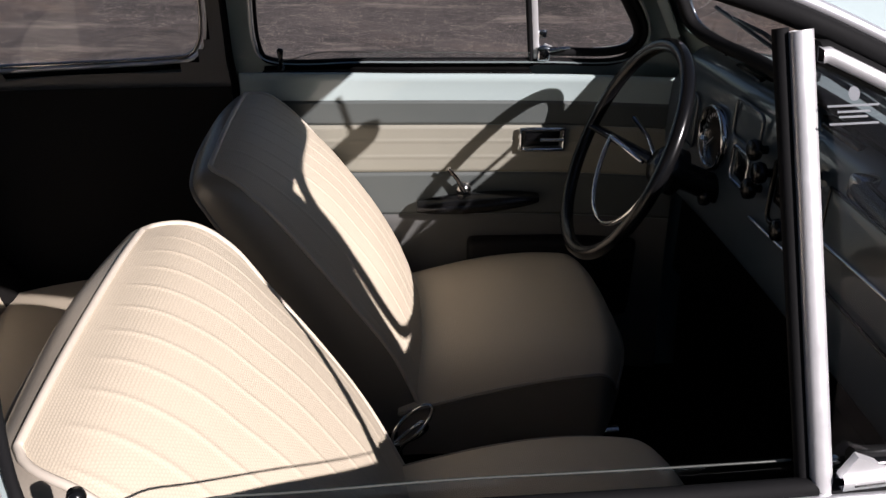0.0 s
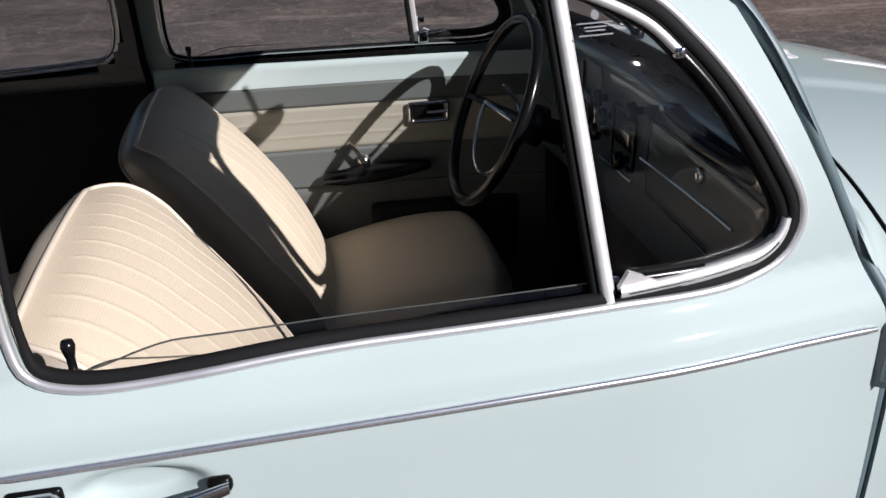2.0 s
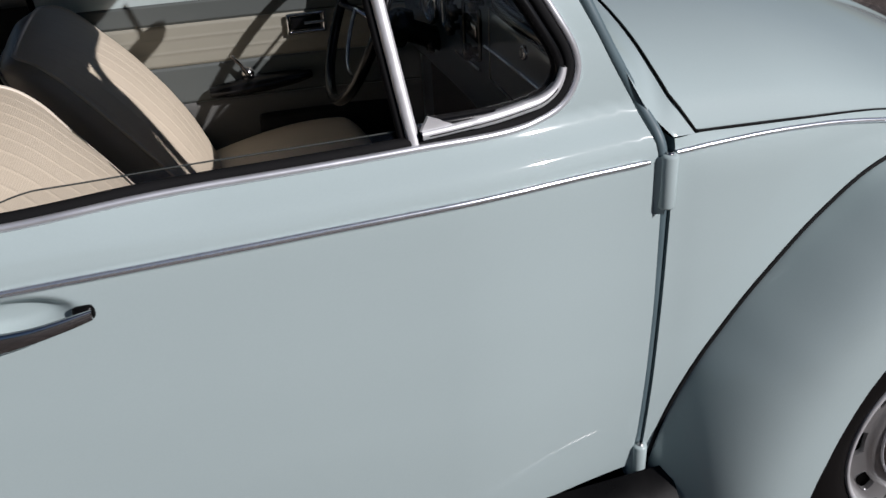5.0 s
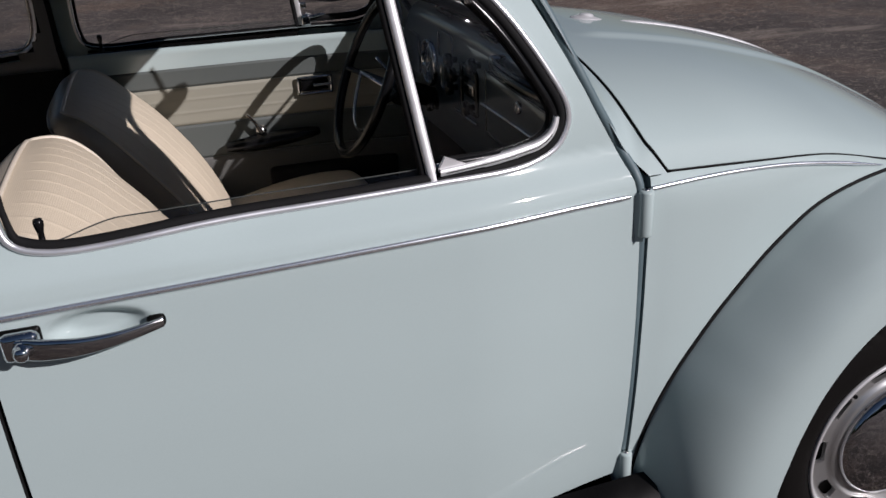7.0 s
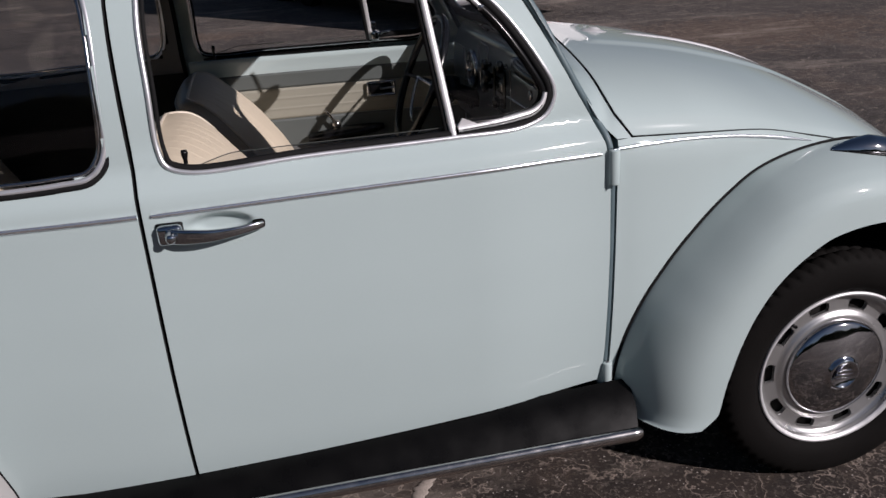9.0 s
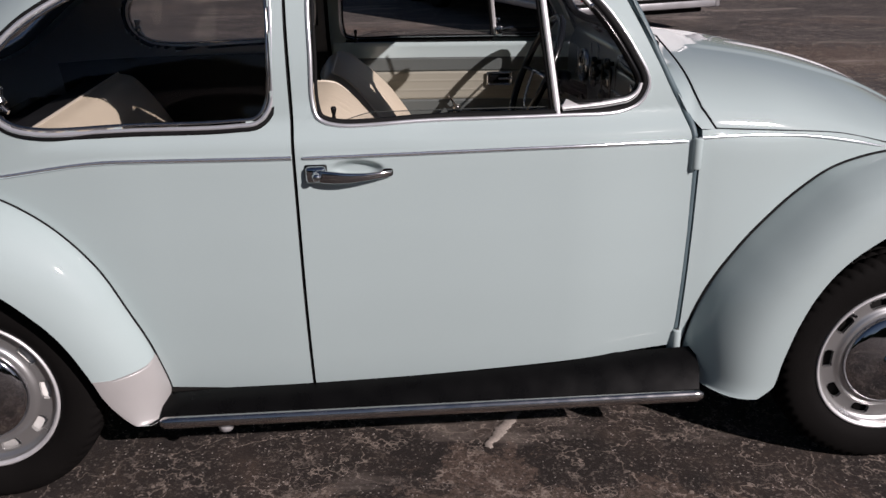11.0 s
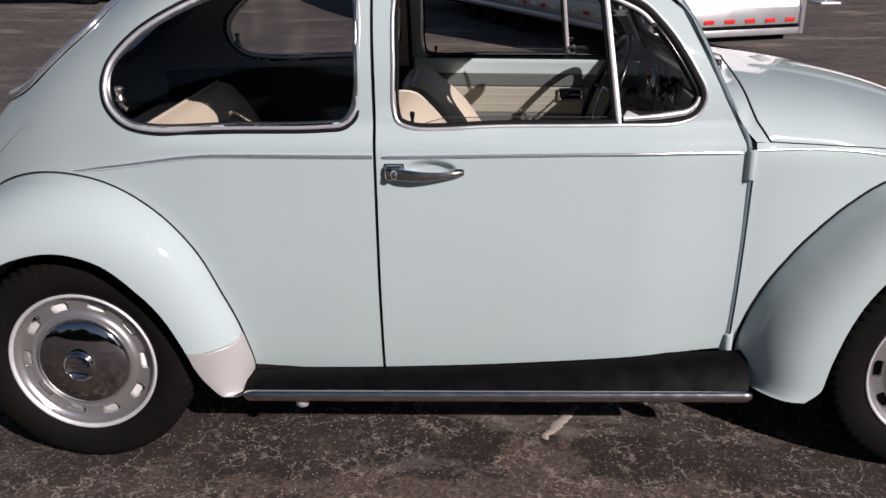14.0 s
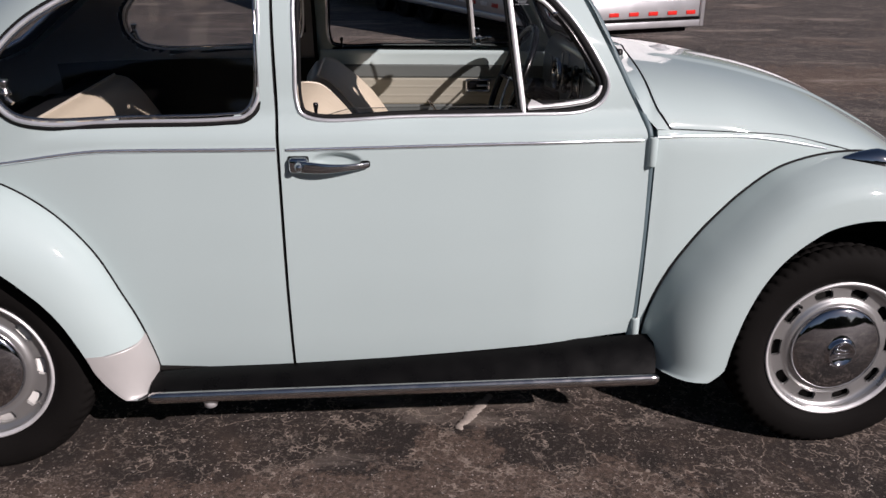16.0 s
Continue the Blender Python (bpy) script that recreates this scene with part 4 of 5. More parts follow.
def wing_points(W, n=150, m=48, a_from=None, a_to=None, lift=0.0):
    seam, lip, out = (pchip(*W[k]) for k in ("seam", "lip", "out"))
    phi = np.linspace(0, math.pi / 2, m)[None]
    prof = pchip(*W["bulge"])(1 - np.cos(phi)) if "bulge" in W else np.sin(phi) ** .92
    front = W["cx"] > 0
    lo, hi = (W["a0"], W["a1"]) if a_from is None else (a_from, a_to)
    a = np.linspace(lo, hi, n)[:, None]
    if "low" in W:
        # fuller shoulder over the wheel, an even slope towards the running board
        k = smooth(140, 100, a)
        prof = prof * k + (1 - np.cos(phi) ** W["low"]) * (1 - k)
    ro, rs = lip(a), seam(a)
    r = ro + (rs - ro) * np.cos(phi)
    x = W["cx"] + (r + lift) * np.cos(np.radians(a))
    z = .315 + (r + lift) * np.sin(np.radians(a))
    xs = W["cx"] + rs * np.cos(np.radians(a))
    zs = .315 + rs * np.sin(np.radians(a))
    yb = (cowl_y(np.minimum(xs, 1.9), np.clip(zs, .3, .9)) if front else side_y(np.clip(xs, -1.93, 0), np.clip(zs, .25, .9))) - .004
    yb = np.where(zs > hood_edge_z(xs), np.minimum(yb, hood_edge_y(xs)), yb) if front else yb
    y = yb + (np.maximum(out(a), yb + .03) - yb) * prof
    y = y + lift
    z = np.maximum(z, W["bottom"] + (.004 if front else 0) * np.cos(phi))
    return np.stack([x, -y, z], -1), a[:, 0]


def build_wing(W, side, name):
    P, a = wing_points(W)
    B = Bag().grid(P)
    lip = P[:, -1]
    c = np.array([W["cx"], 0, .315])
    rad = lip - c
    rad[:, 1] = 0
    rad /= np.linalg.norm(rad, axis=1)[:, None]
    B.grid(np.stack([lip, lip - rad * .003 + (0, .004, 0), lip + (0, .012, 0), lip + rad * .03 + (0, .03, 0)], 1))
    for e in (P[0], P[-1]):
        B.grid(np.stack([e, e + (0, .02, 0)], 1))
    wing = B.make(name, PAINT, car, "pale blue rounded wing", side=side)
    s = P[:, 0]
    Bag().tube(s + np.array([0, -.003, 0]), .0048, 8).make("bead", SEAL, wing, "black seam bead", side=side)
    # wheel housing behind the opening
    an = np.linspace(-12, 192, 60)
    rows = []
    for r, y in ((.37, -.62), (.43, -.60), (.44, -.50), (.43, -.40), (.05, -.38)):
        rows.append(np.stack([W["cx"] + r * np.cos(np.radians(an)), np.full(60, y), .315 + r * np.sin(np.radians(an))], -1))
    Bag().grid(rows[1:]).make("wheel_housing", UNDER, wing, "dark wheel housing", side=side)
    return wing


for sd in (-1, 1):
    build_wing(FRONT, sd, "front_wing")
    rw = build_wing(REAR, sd, "rear_wing")
    G, _ = wing_points(REAR, 24, 40, -14, 11, .0016)
    k = np.linspace(0, 1, 40)
    G[-1, :, 2] += .012 * np.sin(math.pi * k) * -1
    Bag().grid(G).grid(np.stack([G[-1], G[-1] + (0, .0018, 0)], 0)).make("stone_guard", GUARD, rw, "silver stone guard film", side=sd)


def build_indicator(side):
    # teardrop lamp on top of the wing
    n, m = 26, 20
    t = np.linspace(0, 1, n)
    half = .036 * np.clip(np.sin(math.pi * (t * .62 + .0)) ** .8, .02, 1)
    x = 1.145 + .150 * t
    hgt = .034 * np.clip(t * 1.5, 0, 1) ** .8 + .002
    a = np.linspace(0, math.pi, m)
    zb = .866 + .002 * t - .022 * t**2
    rows = [np.stack([np.full(m, x[i]), -.635 - half[i] * np.cos(a), zb[i] + hgt[i] * np.sin(a)], -1) for i in range(n)]
    lamp = Bag().grid(rows).make("indicator", CHROME, car, "chrome teardrop indicator with amber lens", side=side)
    e = rows[-1]
    c = e.mean(0)
    L = [e + (0.0, 0, 0), c + (e - c) * .92 + (.014, 0, 0), c + (e - c) * .55 + (.022, 0, 0), c + (e - c) * .02 + (.024, 0, 0)]
    Bag().grid(L).make("lens", AMBER, lamp, "amber lens", side=side)
    base = np.concatenate([np.stack([x, -.635 - half - .003, zb - .001], -1), np.stack([x, -.635 + half + .003, zb - .001], -1)[::-1]])
    Bag().tube(base, .004, 8, closed=True).make("gasket", RUBBER, lamp, side=side)


for sd in (-1, 1):
    build_indicator(sd)


# ---- running boards ----
def build_board(side):
    x = np.linspace(-.738, .668, 120)
    q = (x + .738) / 1.406
    zi = .278 + .076 * q
    zo = .246 + .022 * q
    k = np.linspace(0, 1, 90)
    rows = []
    for u in k:
        y = -.640 - .092 * u
        z = zi + (zo - zi) * u + .012 * math.sin(math.pi * u) * (1 - u * .3)
        rows.append(np.stack([x, np.full(120, y), z], -1))
    for dy, dz in ((-.005, -.003), (-.007, -.010), (-.006, -.026), (.004, -.030), (.09, -.02)):
        rows.append(np.stack([x, np.full(120, -.732 + dy), zo + dz], -1))
    P = np.array(rows)
    # rounded front corner
    ends = np.clip((P[:, :, 0] - .63) / .038, 0, 1)
    P[:, :, 0] -= .010 * ends * np.clip((P[:, :, 1] + .70) / -.04, 0, 1)
    B = Bag().grid(P)
    B.fan(P[:, 0]).fan(P[:, -1], True)
    board = B.make("running_board", RUBBER, car, "black ribbed running board with chrome edge", side=side)
    edge = np.stack([x, np.full(120, -.739), zo - .007], -1)
    r = np.full(120, .013)
    r[0] = r[-1] = .007
    Bag().tube(edge, r, 10, squash=1.3).make("edge_moulding", CHROME_DULL, board, "chrome edge strip", side=side)
    # heater channel under the body
    Bag().box((-.80, -.655, .20), (.62, -.50, .29), .01).make("sill_channel", UNDER, car, side=side)
    # jacking socket
    Bag().lathe([(.021, 0), (.021, -.035), (.018, -.052), (0, -.055)], (-.585, -.69, .236), "z", 20).make("jack_socket", ALLOY, car, "pale jacking socket", side=side)


for sd in (-1, 1):
    build_board(sd)


# ---- wheels ----
def tyre_mesh():
    prof = [(.206, .050), (.212, .060), (.225, .070), (.245, .0755), (.268, .0755), (.285, .072), (.297, .066), (.304, .060), (.309, .054), (.3125, .046), (.3135, .038),
            (.307, .034), (.307, .030), (.314, .027), (.3145, .012), (.308, .009), (.308, .005), (.3148, .002)]
    prof = prof + [(r, -o) for r, o in prof[::-1]]
    seg = 360
    a = np.linspace(0, 2 * math.pi, seg, endpoint=False)
    rows = []
    for r, o in prof:
        ab = abs(o)
        cut = np.zeros(seg)
        shift = int(ab * 160)
        if r > .302 and ab > .026:
            cut = np.where((np.arange(seg) + shift) % 6 < 2, .0065, 0)
        elif r > .310:
            cut = np.where((np.arange(seg) + 3 * shift + (3 if o < 0 else 0)) % 9 < 2, .005, 0)
        if abs(r - .285) < .002:
            cut = np.where(np.arange(seg) % 3 == 0, -.0008, 0)
        rr = r - cut
        rows.append(np.stack([rr * np.cos(a), np.full(seg, -o), rr * np.sin(a)], -1))
    return Bag().grid(rows, wrap_m=True)


def rim_mesh():
    B = Bag()
    B.lathe([(.196, -.06), (.196, .030), (.197, .046), (.200, .058), (.2055, .064), (.2095, .062), (.2095, .056), (.205, .052)], (0, 0, 0), "y", 120)
    seg, nr = 400, 16
    a = np.linspace(0, 2 * math.pi, seg, endpoint=False)
    r = np.linspace(.197, .120, nr)
    o = pchip([.120, .130, .142, .150, .184, .190, .197], [.040, .047, .046, .038, .036, .038, .046])(r)
    P = np.stack([r[:, None] * np.cos(a), np.broadcast_to(-o[:, None], (nr, seg)), r[:, None] * np.sin(a)], -1)
    base = len(B.v)
    B.v += P.reshape(-1, 3).tolist()
    for f in quads(nr, seg, wrap_m=True):
        c = P.reshape(-1, 3)[list(f)].mean(0)
        ang, rad = math.atan2(c[2], c[0]), math.hypot(c[0], c[2])
        loc = ((ang + math.pi / 10) % (math.pi / 5)) - math.pi / 10
        if (abs(loc * .168) / .0255) ** 4 + (abs(rad - .168) / .0132) ** 4 < 1:
            continue
        B.f.append(tuple(base + i for i in f))
    return B


def slot_rims(w, side):
    a = np.linspace(0, 2 * math.pi, 36, endpoint=False)
    u = .0257 * np.sign(np.cos(a)) * np.abs(np.cos(a)) ** .5
    v = .0134 * np.sign(np.sin(a)) * np.abs(np.sin(a)) ** .5
    for k in range(10):
        t = k * math.pi / 5
        rad, ang = .168 + v, t + u / .168
        ring = np.stack([rad * np.cos(ang), np.full(36, -.0375), rad * np.sin(ang)], -1)
        rad2, ang2 = .168 + v * .93, t + u * .95 / .168
        ring2 = np.stack([rad2 * np.cos(ang2), np.full(36, -.028), rad2 * np.sin(ang2)], -1)
        Bag().grid([ring, ring2], wrap_m=True).make("slot_edge", SILVER, w, side=side)


def build_wheel(x, y, side):
    m = rim_mesh()
    w = m.make("wheel", SILVER, car, "silver slotted steel wheel", side=side)
    w.location = (x, side * y, .315)
    slot_rims(w, side)
    tyre_mesh().make("tyre", TYRE, w, "black tyre", side=side)
    # bright trim ring at the rim's edge
    Bag().lathe([(.199, .057), (.2045, .0655), (.2095, .0645), (.2108, .060)], (0, 0, 0), "y", 120).make("trim_ring", ALLOY, w, "bright rim edge", side=side)
    B = Bag().lathe([(.131, .040), (.131, .050), (.1285, .0575), (.122, .0625), (.108, .0675), (.085, .0745), (.062, .0795), (.047, .0815), (.043, .0835), (.0405, .0895), (.036, .0925),
                     (.034, .0915), (.033, .0895), (.0, .0900)], (0, 0, 0), "y", 120)
    cap = B.make("hubcap", HUBCAP, w, "domed chrome hubcap", side=side)
    # plain raised bars on the boss
    B = Bag()
    for p, q in (((-.018, .010), (.018, .010)), ((-.022, 0), (.022, 0)), ((-.018, -.010), (.018, -.010))):
        B.box((p[0], -.0912, p[1] - .0018), (q[0], -.0890, p[1] + .0018), .0006)
    B.make("emblem", HUBCAP, cap, "raised chrome bars on the boss", side=side)
    Bag().tube([(-.118, -.036, .128), (-.121, -.052, .131)], [.005, .0045], 10).make("valve", BLACK, w, side=side)
    # drum behind the slots: rear coloured as sunlit, front as unlit
    Bag().lathe([(.194, .0), (.188, .022), (.02, .024)], (0, 0, 0), "y", 64).make("brake_drum", SUNLIT_DRUM if x < 0 else UNDER, w, side=side)


for sd in (-1, 1):
    build_wheel(1.2, .630, sd)
    build_wheel(-1.2, .645, sd)
# floor under the car
Bag().box((-1.9, -.50, .20), (1.7, .50, .26), .02).make("floor_pan", UNDER, car, "dark floor pan")


# ---- interior ----
def weave_material(name, color, cell=0.0036, depth=0.28, rough=0.5):
    """Basket-weave vinyl, laid out by the seat's own lengths."""
    m = material(name, color, rough, vary=0.05, scale=9, grain=0.05, grain_scale=500)
    n, l = m.node_tree.nodes, m.node_tree.links
    uvn = n.new("ShaderNodeUVMap")
    uvn.uv_map = "uv"
    br = n.new("ShaderNodeTexBrick")
    br.inputs["Scale"].default_value = 1.0 / cell
    br.inputs["Brick Width"].default_value, br.inputs["Row Height"].default_value = 1.1, 0.8
    br.inputs["Mortar Size"].default_value, br.inputs["Mortar Smooth"].default_value = 0.22, 0.6
    br.inputs["Color1"].default_value = br.inputs["Color2"].default_value = (1, 1, 1, 1)
    br.inputs["Mortar"].default_value = (0, 0, 0, 1)
    l.new(uvn.outputs[0], br.inputs["Vector"])
    bp = n.new("ShaderNodeBump")
    bp.inputs["Strength"].default_value, bp.inputs["Distance"].default_value = depth, 0.0012
    l.new(br.outputs["Color"], bp.inputs["Height"])
    b = n["Principled BSDF"]
    l.new(bp.outputs[0], b.inputs["Normal"])
    src = b.inputs["Base Color"].links[0].from_socket
    mx = n.new("ShaderNodeMix")
    mx.data_type, mx.blend_type = "RGBA", "MULTIPLY"
    mx.inputs[0].default_value = 0.09
    l.new(src, mx.inputs[6])
    l.new(br.outputs["Color"], mx.inputs[7])
    l.new(mx.outputs[2], b.inputs["Base Color"])
    return m


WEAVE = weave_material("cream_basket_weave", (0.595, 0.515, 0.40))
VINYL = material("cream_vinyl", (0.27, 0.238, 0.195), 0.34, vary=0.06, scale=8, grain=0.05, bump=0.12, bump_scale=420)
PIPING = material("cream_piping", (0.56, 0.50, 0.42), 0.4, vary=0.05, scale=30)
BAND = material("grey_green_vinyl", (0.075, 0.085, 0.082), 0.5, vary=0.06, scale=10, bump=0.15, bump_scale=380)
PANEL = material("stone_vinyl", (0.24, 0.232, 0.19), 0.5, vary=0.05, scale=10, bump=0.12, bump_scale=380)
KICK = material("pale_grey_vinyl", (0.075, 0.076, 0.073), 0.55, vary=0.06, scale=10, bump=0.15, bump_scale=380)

SEATBACK = material("dark_seat_back", (0.07, 0.07, 0.074), 0.4, vary=0.1, scale=9, bump=0.12, bump_scale=420)
seat_front = np.array([(-.002, .48), (-.046, .58), (-.098, .69), (-.158, .79), (-.230, .895), (-.266, .950), (-.308, .986), (-.362, .998)])

seat_front_driver = np.array([(-.010, .48), (-.040, .57), (-.073, .647), (-.125, .727), (-.178, .803), (-.238, .883), (-.275, .924), (-.308, .950), (-.345, .960)])


def build_seat(side):
    """One front seat; numbers for the passenger's, its middle at y -0.345."""
    yc = -.345
    slid = .043 if side > 0 else .016
    n, m = 70, 241
    # the passenger's seat is set higher, the driver's leans a little farther back
    C = spline(seat_front if side < 0 else seat_front_driver, n) + (np.array([.018, -.012]) if side < 0 else np.array([.030, .0]))
    lift = .045 if side < 0 else 0
    s = np.linspace(0, 1, n)
    hw = pchip([0, .2, .5, .72, .84, .93, .98, 1], [.225, .240, .246, .245, .240, .230, .214, .196])(s) * (1.05 if side < 0 else 1)
    th = pchip([0, .4, .75, .9, 1], [.15, .135, .105, .075, .032])(s)
    T = np.gradient(C, axis=0)
    T /= np.linalg.norm(T, axis=1)[:, None]
    N = np.stack([T[:, 1], -T[:, 0]], -1)
    t = np.linspace(-1, 1, m)
    crown = 1 - np.abs(t) ** 2.4
    rise = .030 + .018 * smooth(.2, .5, s) - .034 * smooth(.62, 1, s)
    P = np.zeros((n, m, 3))
    for i in range(n):
        lat = t * hw[i]
        # raised welts every 46 mm
        welt = .0011 * np.exp(-(((lat + .023 + .92) % .046 - .023) / .0028) ** 2) * (np.abs(t) < .95) * (1 - smooth(.93, .98, s[i]))
        d = crown * rise[i] + welt
        P[i, :, 0] = C[i, 0] + N[i, 0] * d
        P[i, :, 2] = C[i, 1] + N[i, 1] * d
        P[i, :, 1] = yc + lat
    L = np.r_[0, np.cumsum(np.linalg.norm(np.diff(C, axis=0), axis=1))]
    uv = np.stack([np.broadcast_to(t * .24, (n, m)), np.broadcast_to(L[:, None], (n, m))], -1)
    seat = Bag()
    # shell of the backrest: sides, back and top in plain vinyl
    edge_f = np.concatenate([P[:, 0], P[-1, 1:-1], P[::-1, -1]])
    back = P[:, ::20].copy()
    bt = t[::20]
    for i in range(n):
        back[i, :, 0] = C[i, 0] - th[i] - .012 * (1 - np.abs(bt) ** 2.4)
        back[i, :, 2] = C[i, 1] - .026 * smooth(.7, 1, s[i])
        back[i, :, 1] = yc + bt * (hw[i] - .012)
    edge_b = np.concatenate([back[:, 0], np.stack([np.interp(np.linspace(0, 1, m)[1:-1], np.linspace(0, 1, back.shape[1]), back[-1, :, k]) for k in range(3)], -1), back[::-1, -1]])
    mid = (edge_f + edge_b) / 2
    cen = mid.mean(0)
    out = mid - cen
    out[:, 0] *= .2
    out /= np.linalg.norm(out, axis=1)[:, None]
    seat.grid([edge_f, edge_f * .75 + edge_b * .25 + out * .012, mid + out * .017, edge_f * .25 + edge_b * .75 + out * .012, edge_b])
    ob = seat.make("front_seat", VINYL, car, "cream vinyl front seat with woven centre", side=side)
    Bag().grid(back, flip=True).make("backrest_panel", SEATBACK, ob, "dark vinyl seat back", side=side)
    mesh("backrest_cover", P, quads(n, m), WEAVE, ob, "cream basket-weave cover", uv=uv, side=side)
    Bag().tube(edge_f, .0042, 8).make("piping", PIPING, ob, side=side)
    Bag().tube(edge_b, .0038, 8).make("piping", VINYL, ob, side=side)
    # cushion
    nx, ny = 60, 60
    u = np.linspace(0, 1, nx)[:, None]
    v = np.linspace(-1, 1, ny)[None]
    hwc = .245 * (1 - .10 * u**3) * (1 - .22 * np.clip((u - .88) / .12, 0, 1) ** 2)
    x = slid - .075 + .435 * u - .035 * np.abs(v) ** 3 * u**2
    top = lift + .548 + .060 * np.sin(np.clip(u, 0, 1) * 2.0) + .018 * (1 - np.abs(v) ** 2.5)
    drop = .030 * np.abs(v) ** 8 + .075 * np.clip((u - .86) / .14, 0, 1) ** 2.2
    Pc = np.stack([x, yc + hwc * v, np.broadcast_to(top - drop, x.shape)], -1)
    uvc = np.stack([np.broadcast_to(hwc * v, x.shape), x], -1)
    mesh("cushion_cover", Pc, quads(nx, ny), WEAVE, ob, "cream basket-weave cushion", uv=uvc, side=side)
    rim = np.concatenate([Pc[:, 0], Pc[-1, 1:], Pc[-2::-1, -1]])
    base = rim.copy()
    base[:, 2] = .425 + lift
    cen = rim.mean(0)
    base[:, :2] = cen[:2] + (base[:, :2] - cen[:2]) * .97
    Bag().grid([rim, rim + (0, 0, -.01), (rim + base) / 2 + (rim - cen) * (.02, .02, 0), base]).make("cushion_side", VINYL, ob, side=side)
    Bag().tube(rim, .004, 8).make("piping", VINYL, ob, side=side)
    for yy in (yc - .17, yc + .17):
        Bag().tube([(slid - .06, yy, .40 + lift), (slid + .34, yy, .41 + lift)], .012, 8).make("runner", CHROME_DULL, ob, side=side)
        for xx in (slid - .02, slid + .30):
            Bag().box((xx - .012, yy - .012, .29), (xx + .012, yy + .012, .41 + lift), .003).make("leg", BLACK, ob, side=side)
    Bag().lathe([(.016, 0), (.018, .006), (.014, .014), (0, .016)], (slid - .075, yc - .262, .585 + lift), "y", 18).make("recline_knob", BLACK, ob, side=side)


for sd in (-1, 1):
    build_seat(sd)


def build_belt_buckle():
    """A chrome loop on a short black strap, lying between the front seats."""
    k = np.linspace(0, 1, 24)
    a = k * 2 * math.pi
    loop = np.stack([-.012 + .030 * np.cos(a) - .010 * np.sin(a), -.022 + .006 * np.cos(a) + .004 * np.sin(a), .590 + .030 * np.cos(a) + .012 * np.sin(a)], -1)
    b = Bag().tube(loop[:-1], .0030, 8, closed=True).make("belt_buckle", CHROME, car, "chrome seat belt buckle loop")
    P = spline([(-.045, -.026, .555), (-.07, -.020, .50), (-.10, -.01, .40), (-.12, 0, .30)], 20)
    Bag().grid([P + (0, -.004, -.018), P + (-.003, -.005, 0), P + (0, -.004, .018), P + (.003, .002, 0)]).make("strap", BLACK, b, "black belt strap")


build_belt_buckle()


def build_rear_seat():
    n, m = 50, 141
    C = spline([(-.82, .51), (-.900, .66), (-.972, .785), (-1.018, .856), (-1.052, .894), (-1.094, .908)], n)
    t = np.linspace(-1, 1, m)
    s = np.linspace(0, 1, n)
    P = np.zeros((n, m, 3))
    for i in range(n):
        hw = .545 * (1 - .10 * s[i] ** 4)
        lat = t * hw
        welt = .0011 * np.exp(-(((lat + .023 + .92) % .046 - .023) / .0028) ** 2)
        d = .022 * (1 - np.abs(t) ** 4) + welt
        P[i] = np.stack([C[i, 0] + .86 * d, lat, C[i, 1] + .5 * d], -1)
    uv = np.stack([np.broadcast_to(t * .54, (n, m)), np.broadcast_to(s[:, None] * .56, (n, m))], -1)
    ob = mesh("rear_seat", P, quads(n, m), WEAVE, car, "cream woven rear bench", uv=uv)
    back = P[:, ::10] + np.array([-.11, 0, .0])
    back[..., 2] = np.minimum(back[..., 2], .898)
    B = Bag().grid(back, flip=True)
    for a, b in ((P[-1, ::10], back[-1]), (P[:, 0], back[:, 0]), (P[:, -1], back[:, -1])):
        B.grid([a, b])
    B.make("seat_back", TRIM_DARK, ob)
    Bag().tube(P[-1], .005, 8).make("piping", PIPING, ob)
    u = np.linspace(0, 1, 40)[:, None]
    v = np.linspace(-1, 1, 80)[None]
    x = -.88 + .48 * u + 0 * v
    z = .52 + .05 * np.sin(u * 2.2) + .012 * (1 - v**4) - .07 * np.clip((u - .85) / .15, 0, 1) ** 2
    Pc = np.stack([x, np.broadcast_to(.545 * v, x.shape), z], -1)
    mesh("cushion_cover", Pc, quads(40, 80), WEAVE, ob, uv=np.stack([Pc[..., 1], Pc[..., 0]], -1))
    e = Pc[-1]
    Bag().grid([e, e * (1, 1, 0) + (-.01, 0, .34)]).make("cushion_side", VINYL, ob)


build_rear_seat()


